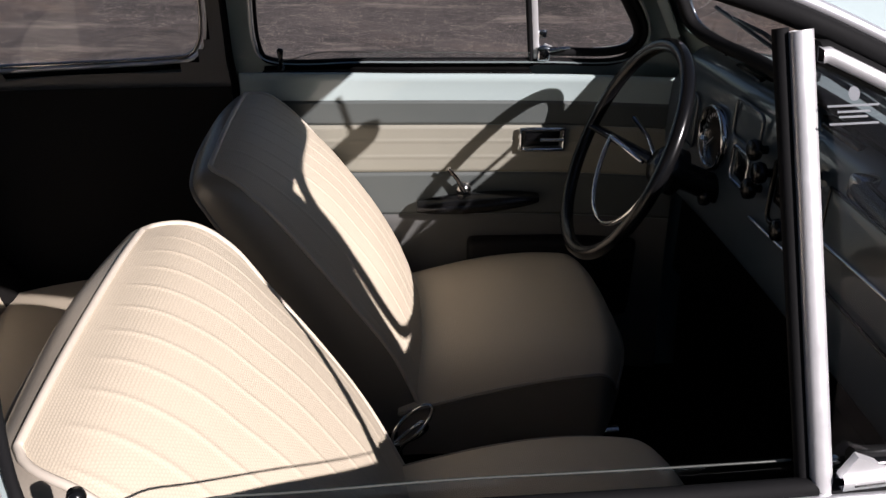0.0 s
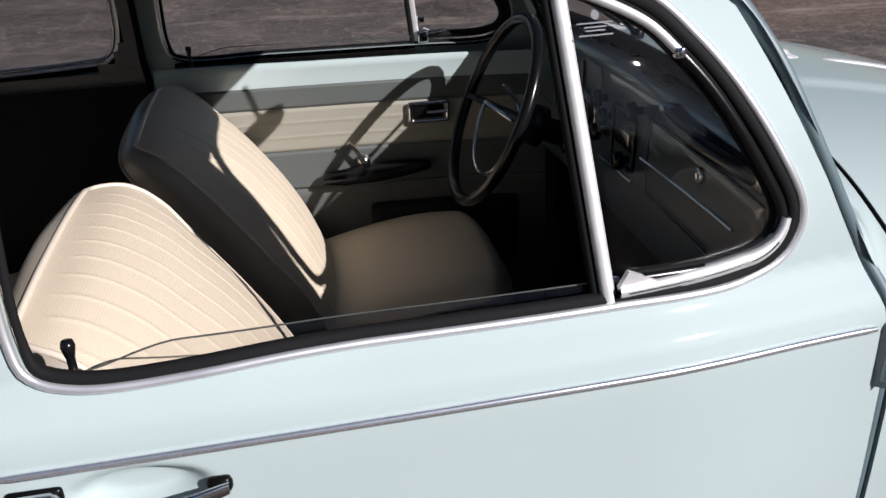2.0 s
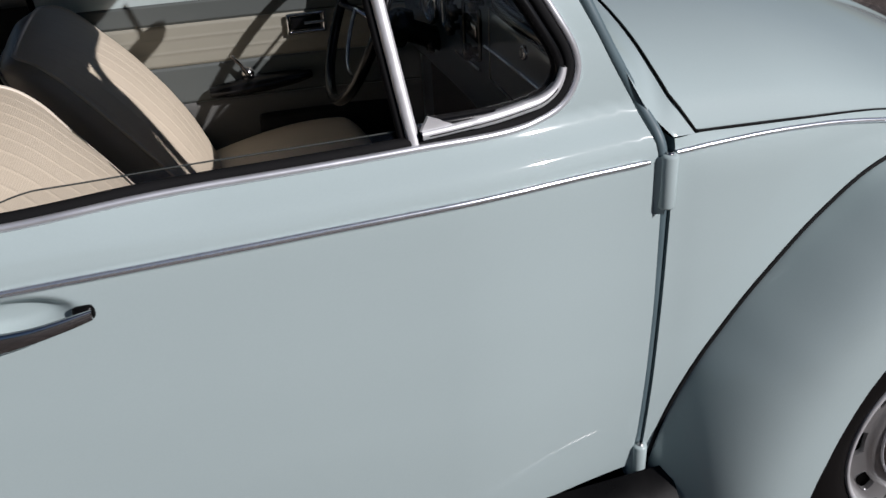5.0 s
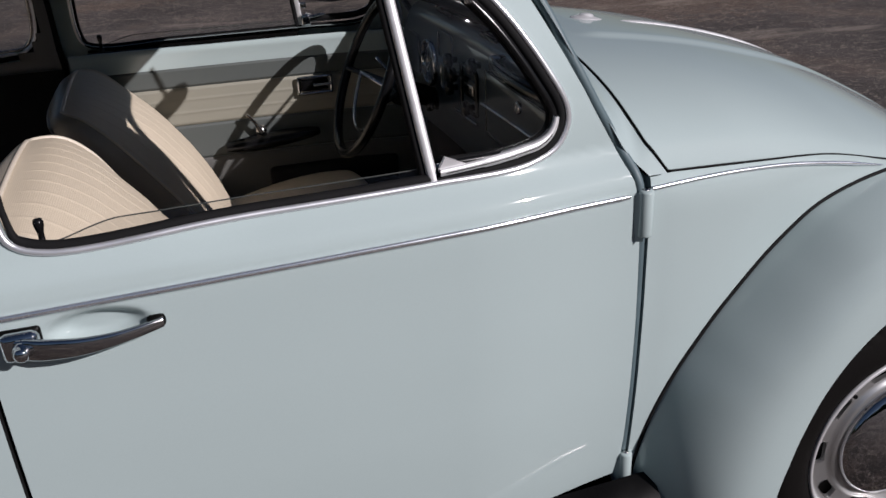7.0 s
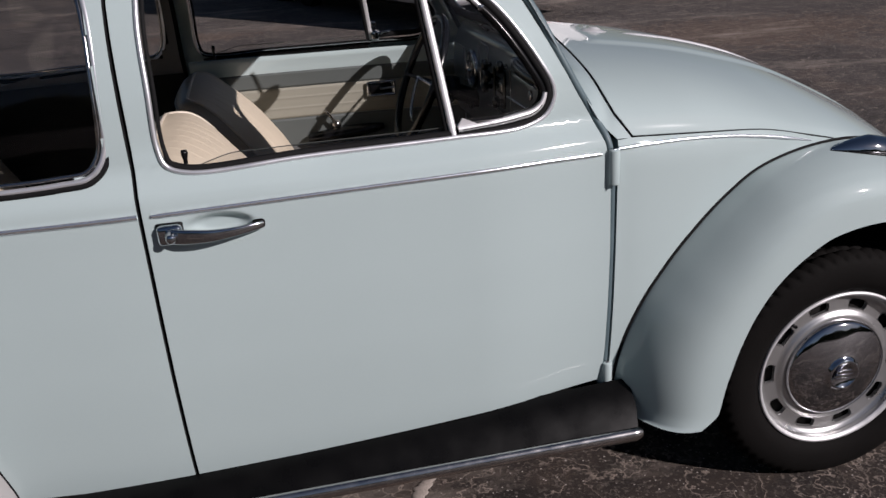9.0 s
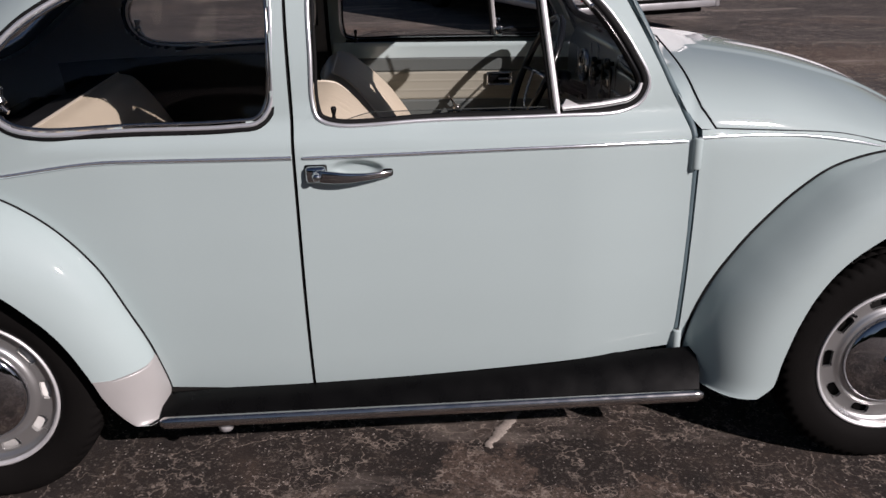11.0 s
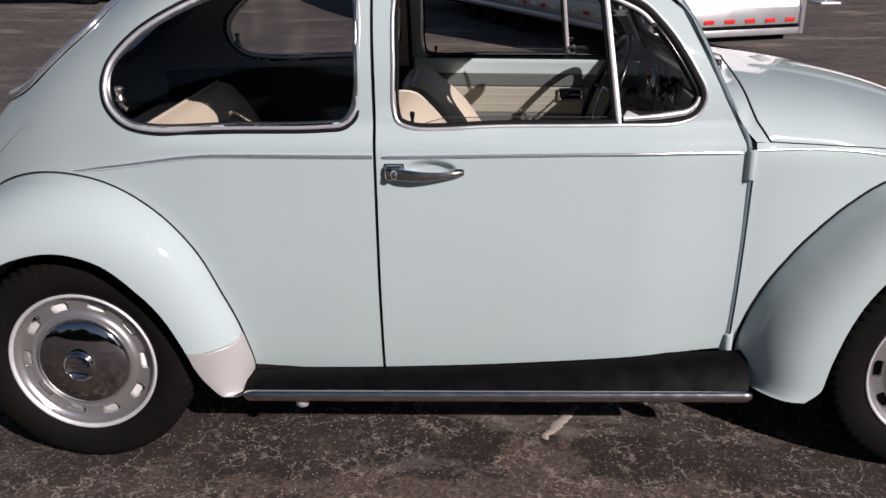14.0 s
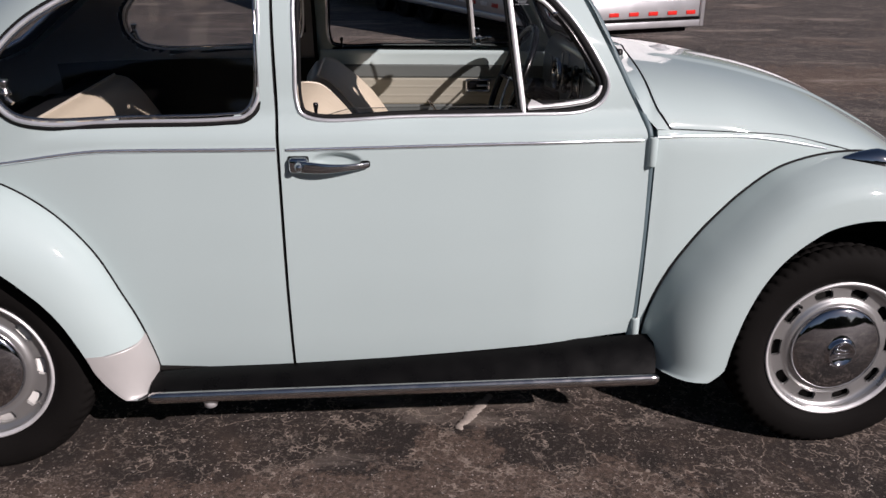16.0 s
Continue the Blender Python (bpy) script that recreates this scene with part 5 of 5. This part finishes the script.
def build_cabin():
    Bag().box((-1.0, -.62, .26), (.98, .60, .300), .01).make("floor_carpet", CARPET, car, "dark floor covering")
    a = np.linspace(0, math.pi, 16)
    x = np.linspace(-.70, .95, 12)
    Bag().grid([np.stack([np.full(16, xx), .105 * np.cos(a), .29 + .155 * np.sin(a) ** .6], -1) for xx in x]).make("tunnel", CARPET, car, "carpeted centre tunnel")
    Bag().box((.93, -.54, .26), (.97, .54, .90), .01).make("bulkhead", UNDER, car, "dark bulkhead")
    Bag().box((-1.34, -.48, .80), (-1.13, .48, .84), .01).make("luggage_shelf", CARPET, car, "dark luggage shelf")
    Bag().box((-1.40, -.44, .30), (-1.34, .44, .84), .01).make("rear_bulkhead", UNDER, car)
    for sd in (-1, 1):
        X, Z = np.meshgrid(np.linspace(.60, .95, 14), np.linspace(.28, .90, 20), indexing="ij")
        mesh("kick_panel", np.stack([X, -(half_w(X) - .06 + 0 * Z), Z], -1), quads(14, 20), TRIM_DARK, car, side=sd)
    # underside of the bonnet stays dark
    s = np.linspace(.70, 1.75, 30)[:, None]
    v = np.linspace(-.9, .9, 21)[None]
    P = hood_point(s + 0 * v, np.abs(v) + 0 * s)
    P[..., 1] *= np.where(v < 0, -1, 1)
    P[..., 2] -= .04
    mesh("bonnet_liner", P, quads(30, 21), UNDER, car)
    # belt buckle
    B = Bag().tube([(-.085, -.02, .45), (-.060, -.015, .50), (-.040, -.012, .535)], [.016, .015, .013], 8, squash=.45)
    B.make("belt_stalk", BLACK, car, "black belt stalk")
    L = spline([(-.058, -.020, .522), (-.048, -.026, .548), (-.020, -.024, .577), (.004, -.016, .590), (.012, -.010, .575), (-.002, -.006, .555), (-.022, -.008, .545), (-.040, -.012, .520)], 50, True)
    Bag().tube(L, .0035, 8, closed=True).make("belt_buckle", CHROME, car, "chrome belt loop")


build_cabin()


def build_dash():
    """Painted steel dash: a face leaning back to the windscreen, rounded over the top."""
    prof = [(.600, .735), (.572, .750), (.560, .775), (.555, .82), (.553, .90), (.555, .97), (.556, 1.000), (.559, 1.026), (.565, 1.046), (.574, 1.058), (.588, 1.064)]
    y = np.linspace(-.625, .625, 90)
    pr = spline(prof, 50)
    P = np.zeros((50, 90, 3))
    for i in range(50):
        bow = -.020 * (np.abs(y) / .62) ** 2.5
        P[i] = np.stack([pr[i, 0] + bow, y * (1 - .10 * i / 50 - .12 * float(smooth(30, 46, i))), np.full(90, pr[i, 1])], -1)
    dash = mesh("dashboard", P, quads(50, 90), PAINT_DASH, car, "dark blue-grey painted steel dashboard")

    def fx(yy):
        return .554 - .020 * (abs(yy) / .62) ** 2.5

    # speedometer
    c = (fx(.335), .335, .935)
    B = Bag()
    a = np.linspace(0, 2 * math.pi, 60, endpoint=False)
    rows = [np.stack([np.full(60, c[0] - o), c[1] + r * np.cos(a), c[2] + r * np.sin(a)], -1) for r, o in ((.060, 0), (.060, .010), (.057, .014), (.052, .012), (.050, .002))]
    sp = B.grid(rows, wrap_m=True).make("speedometer", CHROME, dash, "chrome-ringed speedometer")
    Bag().fan(np.stack([np.full(60, c[0] - .003), c[1] + .051 * np.cos(a), c[2] + .051 * np.sin(a)], -1)).make("dial", BLACK, sp)
    for k in range(19):
        w = math.radians(225 - k * 15)
        B = Bag()
        p = np.array([c[0] - .0045, c[1] - .044 * math.cos(w), c[2] + .044 * math.sin(w)])
        q = np.array([c[0] - .0045, c[1] - .037 * math.cos(w), c[2] + .037 * math.sin(w)])
        B.tube([p, q], .0009, 5).make("tick", ALLOY, sp)
    Bag().tube([(c[0] - .006, c[1], c[2]), (c[0] - .006, c[1] + .03, c[2] - .025)], .0012, 6).make("needle", ALLOY, sp)
    # pressed frames beside the dial
    def frame_at(name, y0, y1, z0, z1, r, mat, label=""):
        pts = []
        for cy, cz, a0 in ((y1 - .012, z1 - .012, 0), (y0 + .012, z1 - .012, 90), (y0 + .012, z0 + .012, 180), (y1 - .012, z0 + .012, 270)):
            for w in np.radians(np.linspace(a0, a0 + 90, 6)):
                pts.append((fx((y0 + y1) / 2) - .003, cy + .012 * math.cos(w), cz + .012 * math.sin(w)))
        return Bag().tube(pts, r, 8, closed=True).make(name, mat, dash, label)
    frame_at("grille_frame", .42, .54, .885, .985, .003, PAINT_DASH)
    frame_at("grille_frame", .155, .265, .965, 1.03, .003, PAINT_DASH)
    frame_at("ashtray_frame", .182, .250, .892, .952, .0035, CHROME, "chrome ashtray frame")
    Bag().box((fx(.21) - .002, .190, .898), (fx(.21) + .01, .242, .946), .004).make("ashtray", BLACK, dash)
    frame_at("radio_frame", -.018, .090, .885, .985, .0045, BLACK, "black radio surround")
    Bag().box((fx(0) - .003, -.010, .915), (fx(0) + .01, .082, .960), .004).make("radio", BLACK, dash)
    Bag().box((fx(0) - .006, .005, .926), (fx(0) - .002, .066, .950), .002).make("radio_dial", CHROME_DULL, dash)
    for yy, zz in ((.135, .982), (.132, .918), (.105, .955), (-.035, 1.005), (.012, .900), (.300, .835)):
        B = Bag()
        rows = [np.stack([np.full(24, fx(yy) - o), yy + r * np.cos(np.linspace(0, 6.283, 24, endpoint=False)), zz + r * np.sin(np.linspace(0, 6.283, 24, endpoint=False))], -1)
                for r, o in ((.007, 0), (.007, .012), (.016, .014), (.0175, .020), (.016, .028), (.006, .031), (.0005, .031))]
        B.grid(rows, wrap_m=True).make("knob", BLACK, dash, "black knob")
    # glovebox lid, its lock, bright strips
    X = Bag()
    ys = np.linspace(-.475, -.075, 40)
    zs = np.linspace(.868, 1.003, 16)
    YY, ZZ = np.meshgrid(ys, zs, indexing="ij")
    ex = np.minimum(np.minimum(YY + .475, -.075 - YY), np.minimum(ZZ - .868, 1.003 - ZZ))
    XX = np.array([[fx(q) for q in r] for r in YY]) - .001 - .004 * smooth(0, .012, ex)
    X.grid(np.stack([XX, YY, ZZ], -1))
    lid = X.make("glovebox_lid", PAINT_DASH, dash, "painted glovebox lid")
    pts = [(fx(q) - .001, q, w) for q, w in [(-.075, .868), (-.075, 1.003), (-.475, 1.003), (-.475, .868)]]
    Bag().tube(poly(pts, .02), .003, 6, closed=True).make("shut_line", BLACK, lid)
    B = Bag()
    rows = [np.stack([np.full(24, fx(-.284) - o), -.284 + r * np.cos(np.linspace(0, 6.283, 24, endpoint=False)), .978 + r * np.sin(np.linspace(0, 6.283, 24, endpoint=False))], -1)
            for r, o in ((.013, .004), (.013, .009), (.010, .012), (.006, .011), (.0005, .011))]
    B.grid(rows, wrap_m=True).make("lock", CHROME, lid, "chrome lock button")
    for y0, y1, z0, z1 in ((-.40, -.06, .941, .928), (-.025, .14, .870, .864)):
        q = np.linspace(y0, y1, 20)
        Bag().tube(np.stack([[fx(k) - .007 for k in q], q, np.linspace(z0, z1, 20)], -1), .0035, 8).make("dash_strip", CHROME, dash, "thin bright strip")
    # padded grab bar in front of the passenger
    q = np.linspace(-.145, -.455, 30)
    d = .034 * np.sin(math.pi * np.linspace(0.03, .97, 30)) ** .35
    G = np.stack([[.566 - e for e in d], q, np.full(30, 1.033)], -1)
    Bag().tube(G, .0145, 12).make("grab_bar", BLACK, dash, "black padded grab bar")
    for k, yy in enumerate((-.15, -.452)):
        Bag().box((.535, yy - .014, 1.016), (.575, yy + .014, 1.050), .006).make("grab_bar_foot", CHROME_DULL, dash)
    # defroster slots and top pad
    for yy in (-.30, -.03, .30):
        Bag().box((.572, yy - .055, 1.054), (.584, yy + .055, 1.064), .003).make("defroster_slot", BLACK, dash)


build_dash()


def build_steering():
    c = np.array([.372, .312, .922])
    u = np.array([math.cos(1.165), 0, math.sin(1.165)])
    n = np.array([-u[2], 0, u[0]])
    v = np.array([0, 1.0, 0])
    a = np.linspace(0, 2 * math.pi, 90, endpoint=False)
    ring = lambda r, o, b: c + r * (np.cos(b)[:, None] * v + np.sin(b)[:, None] * u) + o * n
    wheel = Bag().tube(ring(.195, 0, a), .0125, 12, closed=True).make("steering_wheel", BLACK, car, "black two-spoke steering wheel with chrome horn ring")
    B = Bag()
    rows = [c + r * (np.cos(a)[::3, None] * v + np.sin(a)[::3, None] * u) + o * n for r, o in ((.044, -.115), (.043, -.092), (.037, -.076), (.026, -.067), (.001, -.063))]
    B.grid(rows, wrap_m=True).make("hub", BLACK, wheel)
    for sgn in (-1, 1):
        w = math.radians(12)
        p = [c + sgn * (r * (math.cos(w) * v)) + (-.02 * abs(r) / .2) * u + o * n for r, o in ((.030, -.078), (.085, -.062), (.15, -.024), (.193, 0))]
        Bag().tube(p, [.015, .013, .012, .011], 10, squash=.6).make("spoke", BLACK, wheel)
        p2 = [q + .008 * n for q in p[:3]]
        Bag().tube(p2, .003, 6).make("spoke_trim", CHROME, wheel)
    b = np.radians(np.linspace(185, 355, 60))
    arc = ring(.132, -.022, b)
    ends = [c + .045 * (math.cos(math.radians(200)) * v + math.sin(math.radians(200)) * u) - .066 * n]
    ends2 = [c + .045 * (math.cos(math.radians(340)) * v + math.sin(math.radians(340)) * u) - .066 * n]
    Bag().tube(np.concatenate([ends, arc, ends2]), .0048, 8).make("horn_ring", CHROME, wheel, "chrome half horn ring")
    Bag().tube([c - .10 * n, c - .22 * n], .026, 14).make("column", BLACK, wheel)
    Bag().tube([c - .075 * n, c - .075 * n + .10 * v + .02 * u, c - .06 * n + .165 * v + .03 * u], [.005, .0045, .006], 8).make("indicator_stalk", CHROME, wheel)


build_steering()


def build_mirror():
    c = np.array([.415, .0, 1.284])
    a = np.linspace(0, 2 * math.pi, 40, endpoint=False)
    y = .068 * np.sign(np.cos(a)) * np.abs(np.cos(a)) ** .7
    z = .026 * np.sign(np.sin(a)) * np.abs(np.sin(a)) ** .7
    ring = lambda k, o: np.stack([np.full(40, c[0] + o), c[1] + y * k, c[2] + z * k], -1)
    m = Bag().grid([ring(.97, -.008), ring(1, -.004), ring(1, .004), ring(.8, .012), ring(.02, .016)], wrap_m=True).make("interior_mirror", SILVER, car, "small interior mirror")
    Bag().fan(ring(.97, -.008)).make("mirror_glass", CHROME, m)
    Bag().tube([c + (.012, 0, 0), c + (.0, 0, .05), c + (-.02, 0, .109)], .005, 8).make("stalk", CHROME, m)


build_mirror()


def build_door_trim(side, door):
    def strip(name, z0, z1, mat, label, o=.087, x0=-.325, x1=.565, welts=()):
        nz = 36
        z = np.linspace(z0, z1, nz)
        x = np.linspace(x0, x1, 40)
        X, Z = np.meshgrid(x, z, indexing="ij")
        e = smooth(0, .006, np.minimum(Z - z0, z1 - Z))
        d = o + .004 * e
        for w in welts:
            d = d + .0018 * np.exp(-((Z - w) / .0022) ** 2)
        Y = -(side_y(X, np.minimum(Z, .93)) - d)
        mesh(name, np.stack([X, Y, Z], -1), quads(40, nz), mat, door, label, side=side)

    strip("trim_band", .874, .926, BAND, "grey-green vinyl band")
    strip("trim_panel", .769, .873, PANEL, "stone-coloured vinyl panel", welts=(.804, .839))
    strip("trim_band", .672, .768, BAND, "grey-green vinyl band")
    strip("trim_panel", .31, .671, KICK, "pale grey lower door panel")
    y = -float(side_y(.2, .8)) + .094
    # armrest
    B = Bag()
    n = 30
    t = np.linspace(0, 1, n)
    px = .020 + .26 * t
    rad = .028 * np.clip(np.sin(math.pi * np.clip(t * .9 + .06, 0, 1)), .1, 1) ** .4
    pz = .700 + .018 * t
    a = np.linspace(0, 2 * math.pi, 16, endpoint=False)
    rows = [np.stack([np.full(16, px[i]), y + .018 + 1.2 * rad[i] * np.cos(a), pz[i] + .75 * rad[i] * np.sin(a)], -1) for i in range(n)]
    B.grid(rows, wrap_m=True).fan(rows[0]).fan(rows[-1])
    B.make("armrest", BLACK, door, "black door armrest", side=side)
    # inner handle: chrome frame with a pull inside
    B = Bag()
    fr = [(.238, .824), (.238, .868), (.328, .868), (.328, .824)]
    B.tube([(p, y + .010, q) for p, q in poly(fr, .012)], .0048, 8, closed=True)
    B.tube([(.278, y + .012, .846), (.326, y + .020, .848)], [.005, .004], 8)
    h = B.make("inner_handle", CHROME, door, "chrome inner door handle", side=side)
    Bag().box((.244, y - .004, .828), (.322, y + .004, .864), .004).make("handle_plate", BLACK, h, side=side)
    # winder
    B = Bag().lathe([(.017, -.02), (.015, -.03), (.006, -.034)], (.120, y - .016, .735), "y", 18, sign=-1)
    B.tube([(.120, y + .016, .735), (.105, y + .022, .765), (.085, y + .026, .790)], [.007, .005, .005], 8)
    B.make("window_winder", CHROME_DULL, door, "chrome window winder", side=side)
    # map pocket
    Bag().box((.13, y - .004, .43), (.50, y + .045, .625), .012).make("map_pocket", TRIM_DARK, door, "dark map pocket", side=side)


for sd in (-1, 1):
    build_door_trim(sd, doors[sd])

# etched maker's mark on the quarter light: plain disc and bars
ETCH = material("etched_white", (0.09, 0.10, 0.115), 0.6, vary=0.05, scale=40)


def build_etching():
    def at(x, z):
        return np.array([x, -(float(side_y(x, z)) - .0065), z])
    B = Bag()
    a = np.linspace(0, 2 * math.pi, 24, endpoint=False)
    B.fan([at(.263 + .0042 * math.cos(w), 1.280 + .0042 * math.sin(w)) for w in a])
    mark = B.make("etched_mark", ETCH, doors[-1], "small white etched mark")
    for z, x0, x1 in ((1.2725, .243, .281), (1.2690, .250, .274), (1.2660, .251, .272), (1.2620, .244, .280)):
        q = np.linspace(x0, x1, 5)
        Bag().grid([[at(k, z) for k in q], [at(k, z + .0013) for k in q]]).make("etched_bar", ETCH, mark)


build_etching()


# ---- surroundings ----
WHITE_SKIN = material("white_trailer_skin", (0.78, 0.78, 0.79), 0.35, coat=0.3, vary=0.04, scale=1.5, rough_vary=0.08)
BARE_ALLOY = material("bare_alloy_band", (0.55, 0.55, 0.57), 0.38, metal=0.8, vary=0.08, scale=5, rough_vary=0.1)
RED_TAPE = material("red_reflector", (0.55, 0.02, 0.015), 0.3, vary=0.1, scale=40)
WHITE_TAPE = material("white_reflector", (0.80, 0.80, 0.80), 0.3, vary=0.05, scale=40)
RED_PRINT = material("red_print", (0.45, 0.04, 0.05), 0.4, vary=0.05, scale=10)
DARK_PAINT = material("dark_car_paint", (0.012, 0.012, 0.014), 0.3, coat=0.6, vary=0.1, scale=3)


def build_trailer():
    """Box trailer: u runs along its rear face, w along its side away from the car park's near edge."""
    t = new("box_trailer")
    t.matrix_world = pose(1.85, 7.0, 0, 0, 0, 22)
    tagged(t, "white enclosed box trailer with a silver lower band and reflectors", "trailer")
    W, L, z0, z1 = 2.02, 9.0, .33, 3.1
    Bag().box((0, 0, z0), (W, L, z1), .03).make("body", WHITE_SKIN, t, "white trailer skin")
    Bag().box((-.012, -.012, z0 + .02), (W + .012, L + .012, z0 + .26), .01).make("lower_band", BARE_ALLOY, t, "bare alloy band")
    Bag().box((-.03, -.03, z0 - .05), (W + .03, L + .03, z0 + .03), .01).make("bottom_rail", BARE_ALLOY, t)
    Bag().box((.10, .1, z0 - .12), (W - .1, L - .1, z0 - .02), .02).make("chassis", UNDER, t)
    for x in (-.012, W + .012):
        Bag().box((x - .03, -.04, z0 - .05), (x + .03, .02, z1), .01).make("corner_post", BARE_ALLOY, t)
    # reflective tape: red blocks on the rear, red and white on the side
    for k in range(7):
        x = .12 + k * .28
        Bag().box((x, -.020, z0 + .095), (x + .135, -.012, z0 + .14), .002).make("reflector", RED_TAPE, t)
    Bag().box((.03, -.036, z0 + .035), (W - .03, -.010, z0 + .070), .004).make("bumper_strip", RUBBER, t, "dark rubber bumper strip")
    for k in range(24):
        y = .15 + k * .30
        Bag().box((-.018, y, z0 + .10), (-.010, y + .16, z0 + .15), .002).make("reflector", RED_TAPE if k % 2 == 0 else WHITE_TAPE, t)
    # printed badges, as plain shapes
    a = np.linspace(0, 2 * math.pi, 32, endpoint=False)
    for cx in (1.05, 1.50):
        rows = [np.stack([cx + r * .13 * np.cos(a), np.full(32, -.006), z0 + .62 + r * .085 * np.sin(a)], -1) for r in (1, .82)]
        b = Bag().grid(rows, wrap_m=True).make("badge", RED_PRINT, t, "red printed badge")
        for dz, w in ((.02, .08), (-.02, .07)):
            Bag().box((cx - w, -.010, z0 + .62 + dz - .010), (cx + w, -.004, z0 + .62 + dz + .010), .002).make("badge_bar", RED_PRINT, b)
    for k, y in enumerate((.9, 1.35, 1.8)):
        Bag().box((-.010, y, z0 + .62), (-.004, y + .30, z0 + .92), .004).make("print_bar", RED_PRINT, t, "red printed bar")
    for y in (3.6, 4.5, 5.4):
        tw = tyre_mesh()
        o = tw.make("tyre", TYRE, t, "black tyre")
        o.matrix_local = pose(.12, y, .345, 0, 0, -90) @ Matrix.Scale(1.1, 4)
        h = Bag().lathe([(.205, .05), (.15, .03), (.06, .06), (.0, .065)], (0, 0, 0), "y", 40).make("hub", UNDER, t)
        h.matrix_local = pose(.12, y, .345, 0, 0, -90) @ Matrix.Scale(1.1, 4)
    Bag().box((-.02, 3.05, z0 + .30), (.02, 5.95, z0 + .42), .02).make("mudguard", BARE_ALLOY, t)
    Bag().tube([(.6, .25, z0 - .1), (.6, .25, z0 - .22)], .03, 10).make("drain", BLACK, t)


build_trailer()


def build_stand():
    s = new("post_stand")
    s.matrix_world = pose(6.9, 15.3, 0, 0, 0, 12)
    tagged(s, "thin post on a pale square concrete foot", "post")
    Bag().box((-.22, -.22, 0), (.22, .22, .06), .02).make("foot", ALLOY, s)
    Bag().tube([(0, 0, .05), (0, 0, 1.9)], .03, 12).make("post", BARE_ALLOY, s)


build_stand()


def build_dark_car(x, y, yaw, paint, label):
    """A far-off car shape, added to stand in for an unidentified dark mass."""
    c = new("car_stand_in")
    c.matrix_world = pose(x, y, 0, 0, 0, yaw)
    tagged(c, label, "car")
    st = np.linspace(-2.2, 2.2, 30)
    top = pchip([-2.2, -1.9, -1.3, -.6, .4, 1.0, 1.6, 2.2], [.55, .85, .95, 1.38, 1.40, .98, .90, .55])
    half = pchip([-2.2, -1.8, 0, 1.8, 2.2], [.70, .84, .88, .82, .66])
    rows = []
    for q in st:
        w, h = float(half(q)), float(top(q))
        k = min(1, (h - .3) / .6)
        prof = [(-w * .9, .28), (-w, .42), (-w, .72), (-w * .93, min(.92, h)), (-w * (.72 if h > 1.1 else .85), h * .97), (0, h)]
        pts = prof + [(-a, b) for a, b in prof[-2::-1]]
        rows.append([(q, a, b) for a, b in pts])
    B = Bag().grid(rows)
    B.fan(rows[0]).fan(rows[-1], True)
    B.make("body", paint, c)
    for q in (-1.35, 1.35):
        for sd in (-1, 1):
            o = tyre_mesh().make("tyre", TYRE, c, side=sd)
            o.location = (q, sd * .80, .315)
            h = Bag().lathe([(.205, .05), (.15, .03), (.06, .06), (.0, .065)], (0, 0, 0), "y", 40).make("hub", SILVER, c, side=sd)
            h.location = (q, sd * .80, .315)


build_dark_car(-9.2, 15.3, 12, DARK_PAINT, "black car shape added in place of an unidentified dark mass")


def build_smear():
    mid = spline([(.122, -.565), (.134, -.538), (.158, -.500), (.186, -.455), (.212, -.412), (.246, -.360)], 30)
    t = np.gradient(mid, axis=0)
    t /= np.linalg.norm(t, axis=1)[:, None]
    nrm = np.stack([-t[:, 1], t[:, 0]], -1)
    rng = np.random.RandomState(4)
    w = .019 * np.sin(np.linspace(.3, 2.8, 30)) ** .7 + rng.uniform(-.007, .007, 30)
    w2 = .019 * np.sin(np.linspace(.3, 2.8, 30)) ** .7 + rng.uniform(-.007, .007, 30)
    rows = [np.c_[mid + nrm * w[:, None], np.full(30, .001)], np.c_[mid + nrm * w[:, None] * .7, np.full(30, .004)],
            np.c_[mid - nrm * w2[:, None] * .7, np.full(30, .004)], np.c_[mid - nrm * w2[:, None], np.full(30, .001)]]
    ob = Bag().grid(rows).make("concrete_smear", CONCRETE)
    tagged(ob, "pale ragged smear of dried concrete on the asphalt", "stain")


CONCRETE = material("dried_concrete", (0.30, 0.26, 0.23), 0.9, vary=0.3, scale=40, grain=0.4, grain_scale=200, bump=0.6, bump_scale=120)
build_smear()


# ---- unseen dark backdrop behind the viewer, added to darken the reflected horizon ----
BACKDROP_GREEN = material("backdrop_green", (0.035, 0.042, 0.022), 0.9, vary=0.4, scale=0.5, bump=0.5, bump_scale=3, spec=0.1)


def build_backdrop():
    rng = np.random.default_rng(5)
    a = np.radians(np.linspace(165, 375, 260))
    h = 8 + 2.2 * np.sin(a * 9) + 1.6 * np.sin(a * 23 + 1) + rng.normal(0, .7, 260)
    rows = []
    for k, dr in ((0, 0), (.12, -1.2), (.4, -2.0), (.7, -1.5), (.9, -.4), (1, 1.0), (.8, 3.0), (0, 4.0)):
        r = 46 + dr + rng.normal(0, .5, 260)
        rows.append(np.stack([r * np.cos(a), r * np.sin(a), h * k], -1))
    tagged(Bag().grid(rows).make("unseen_backdrop", BACKDROP_GREEN), "unseen dark green tree-shaped backdrop added behind the viewer", "trees", kind="stuff")


build_backdrop()
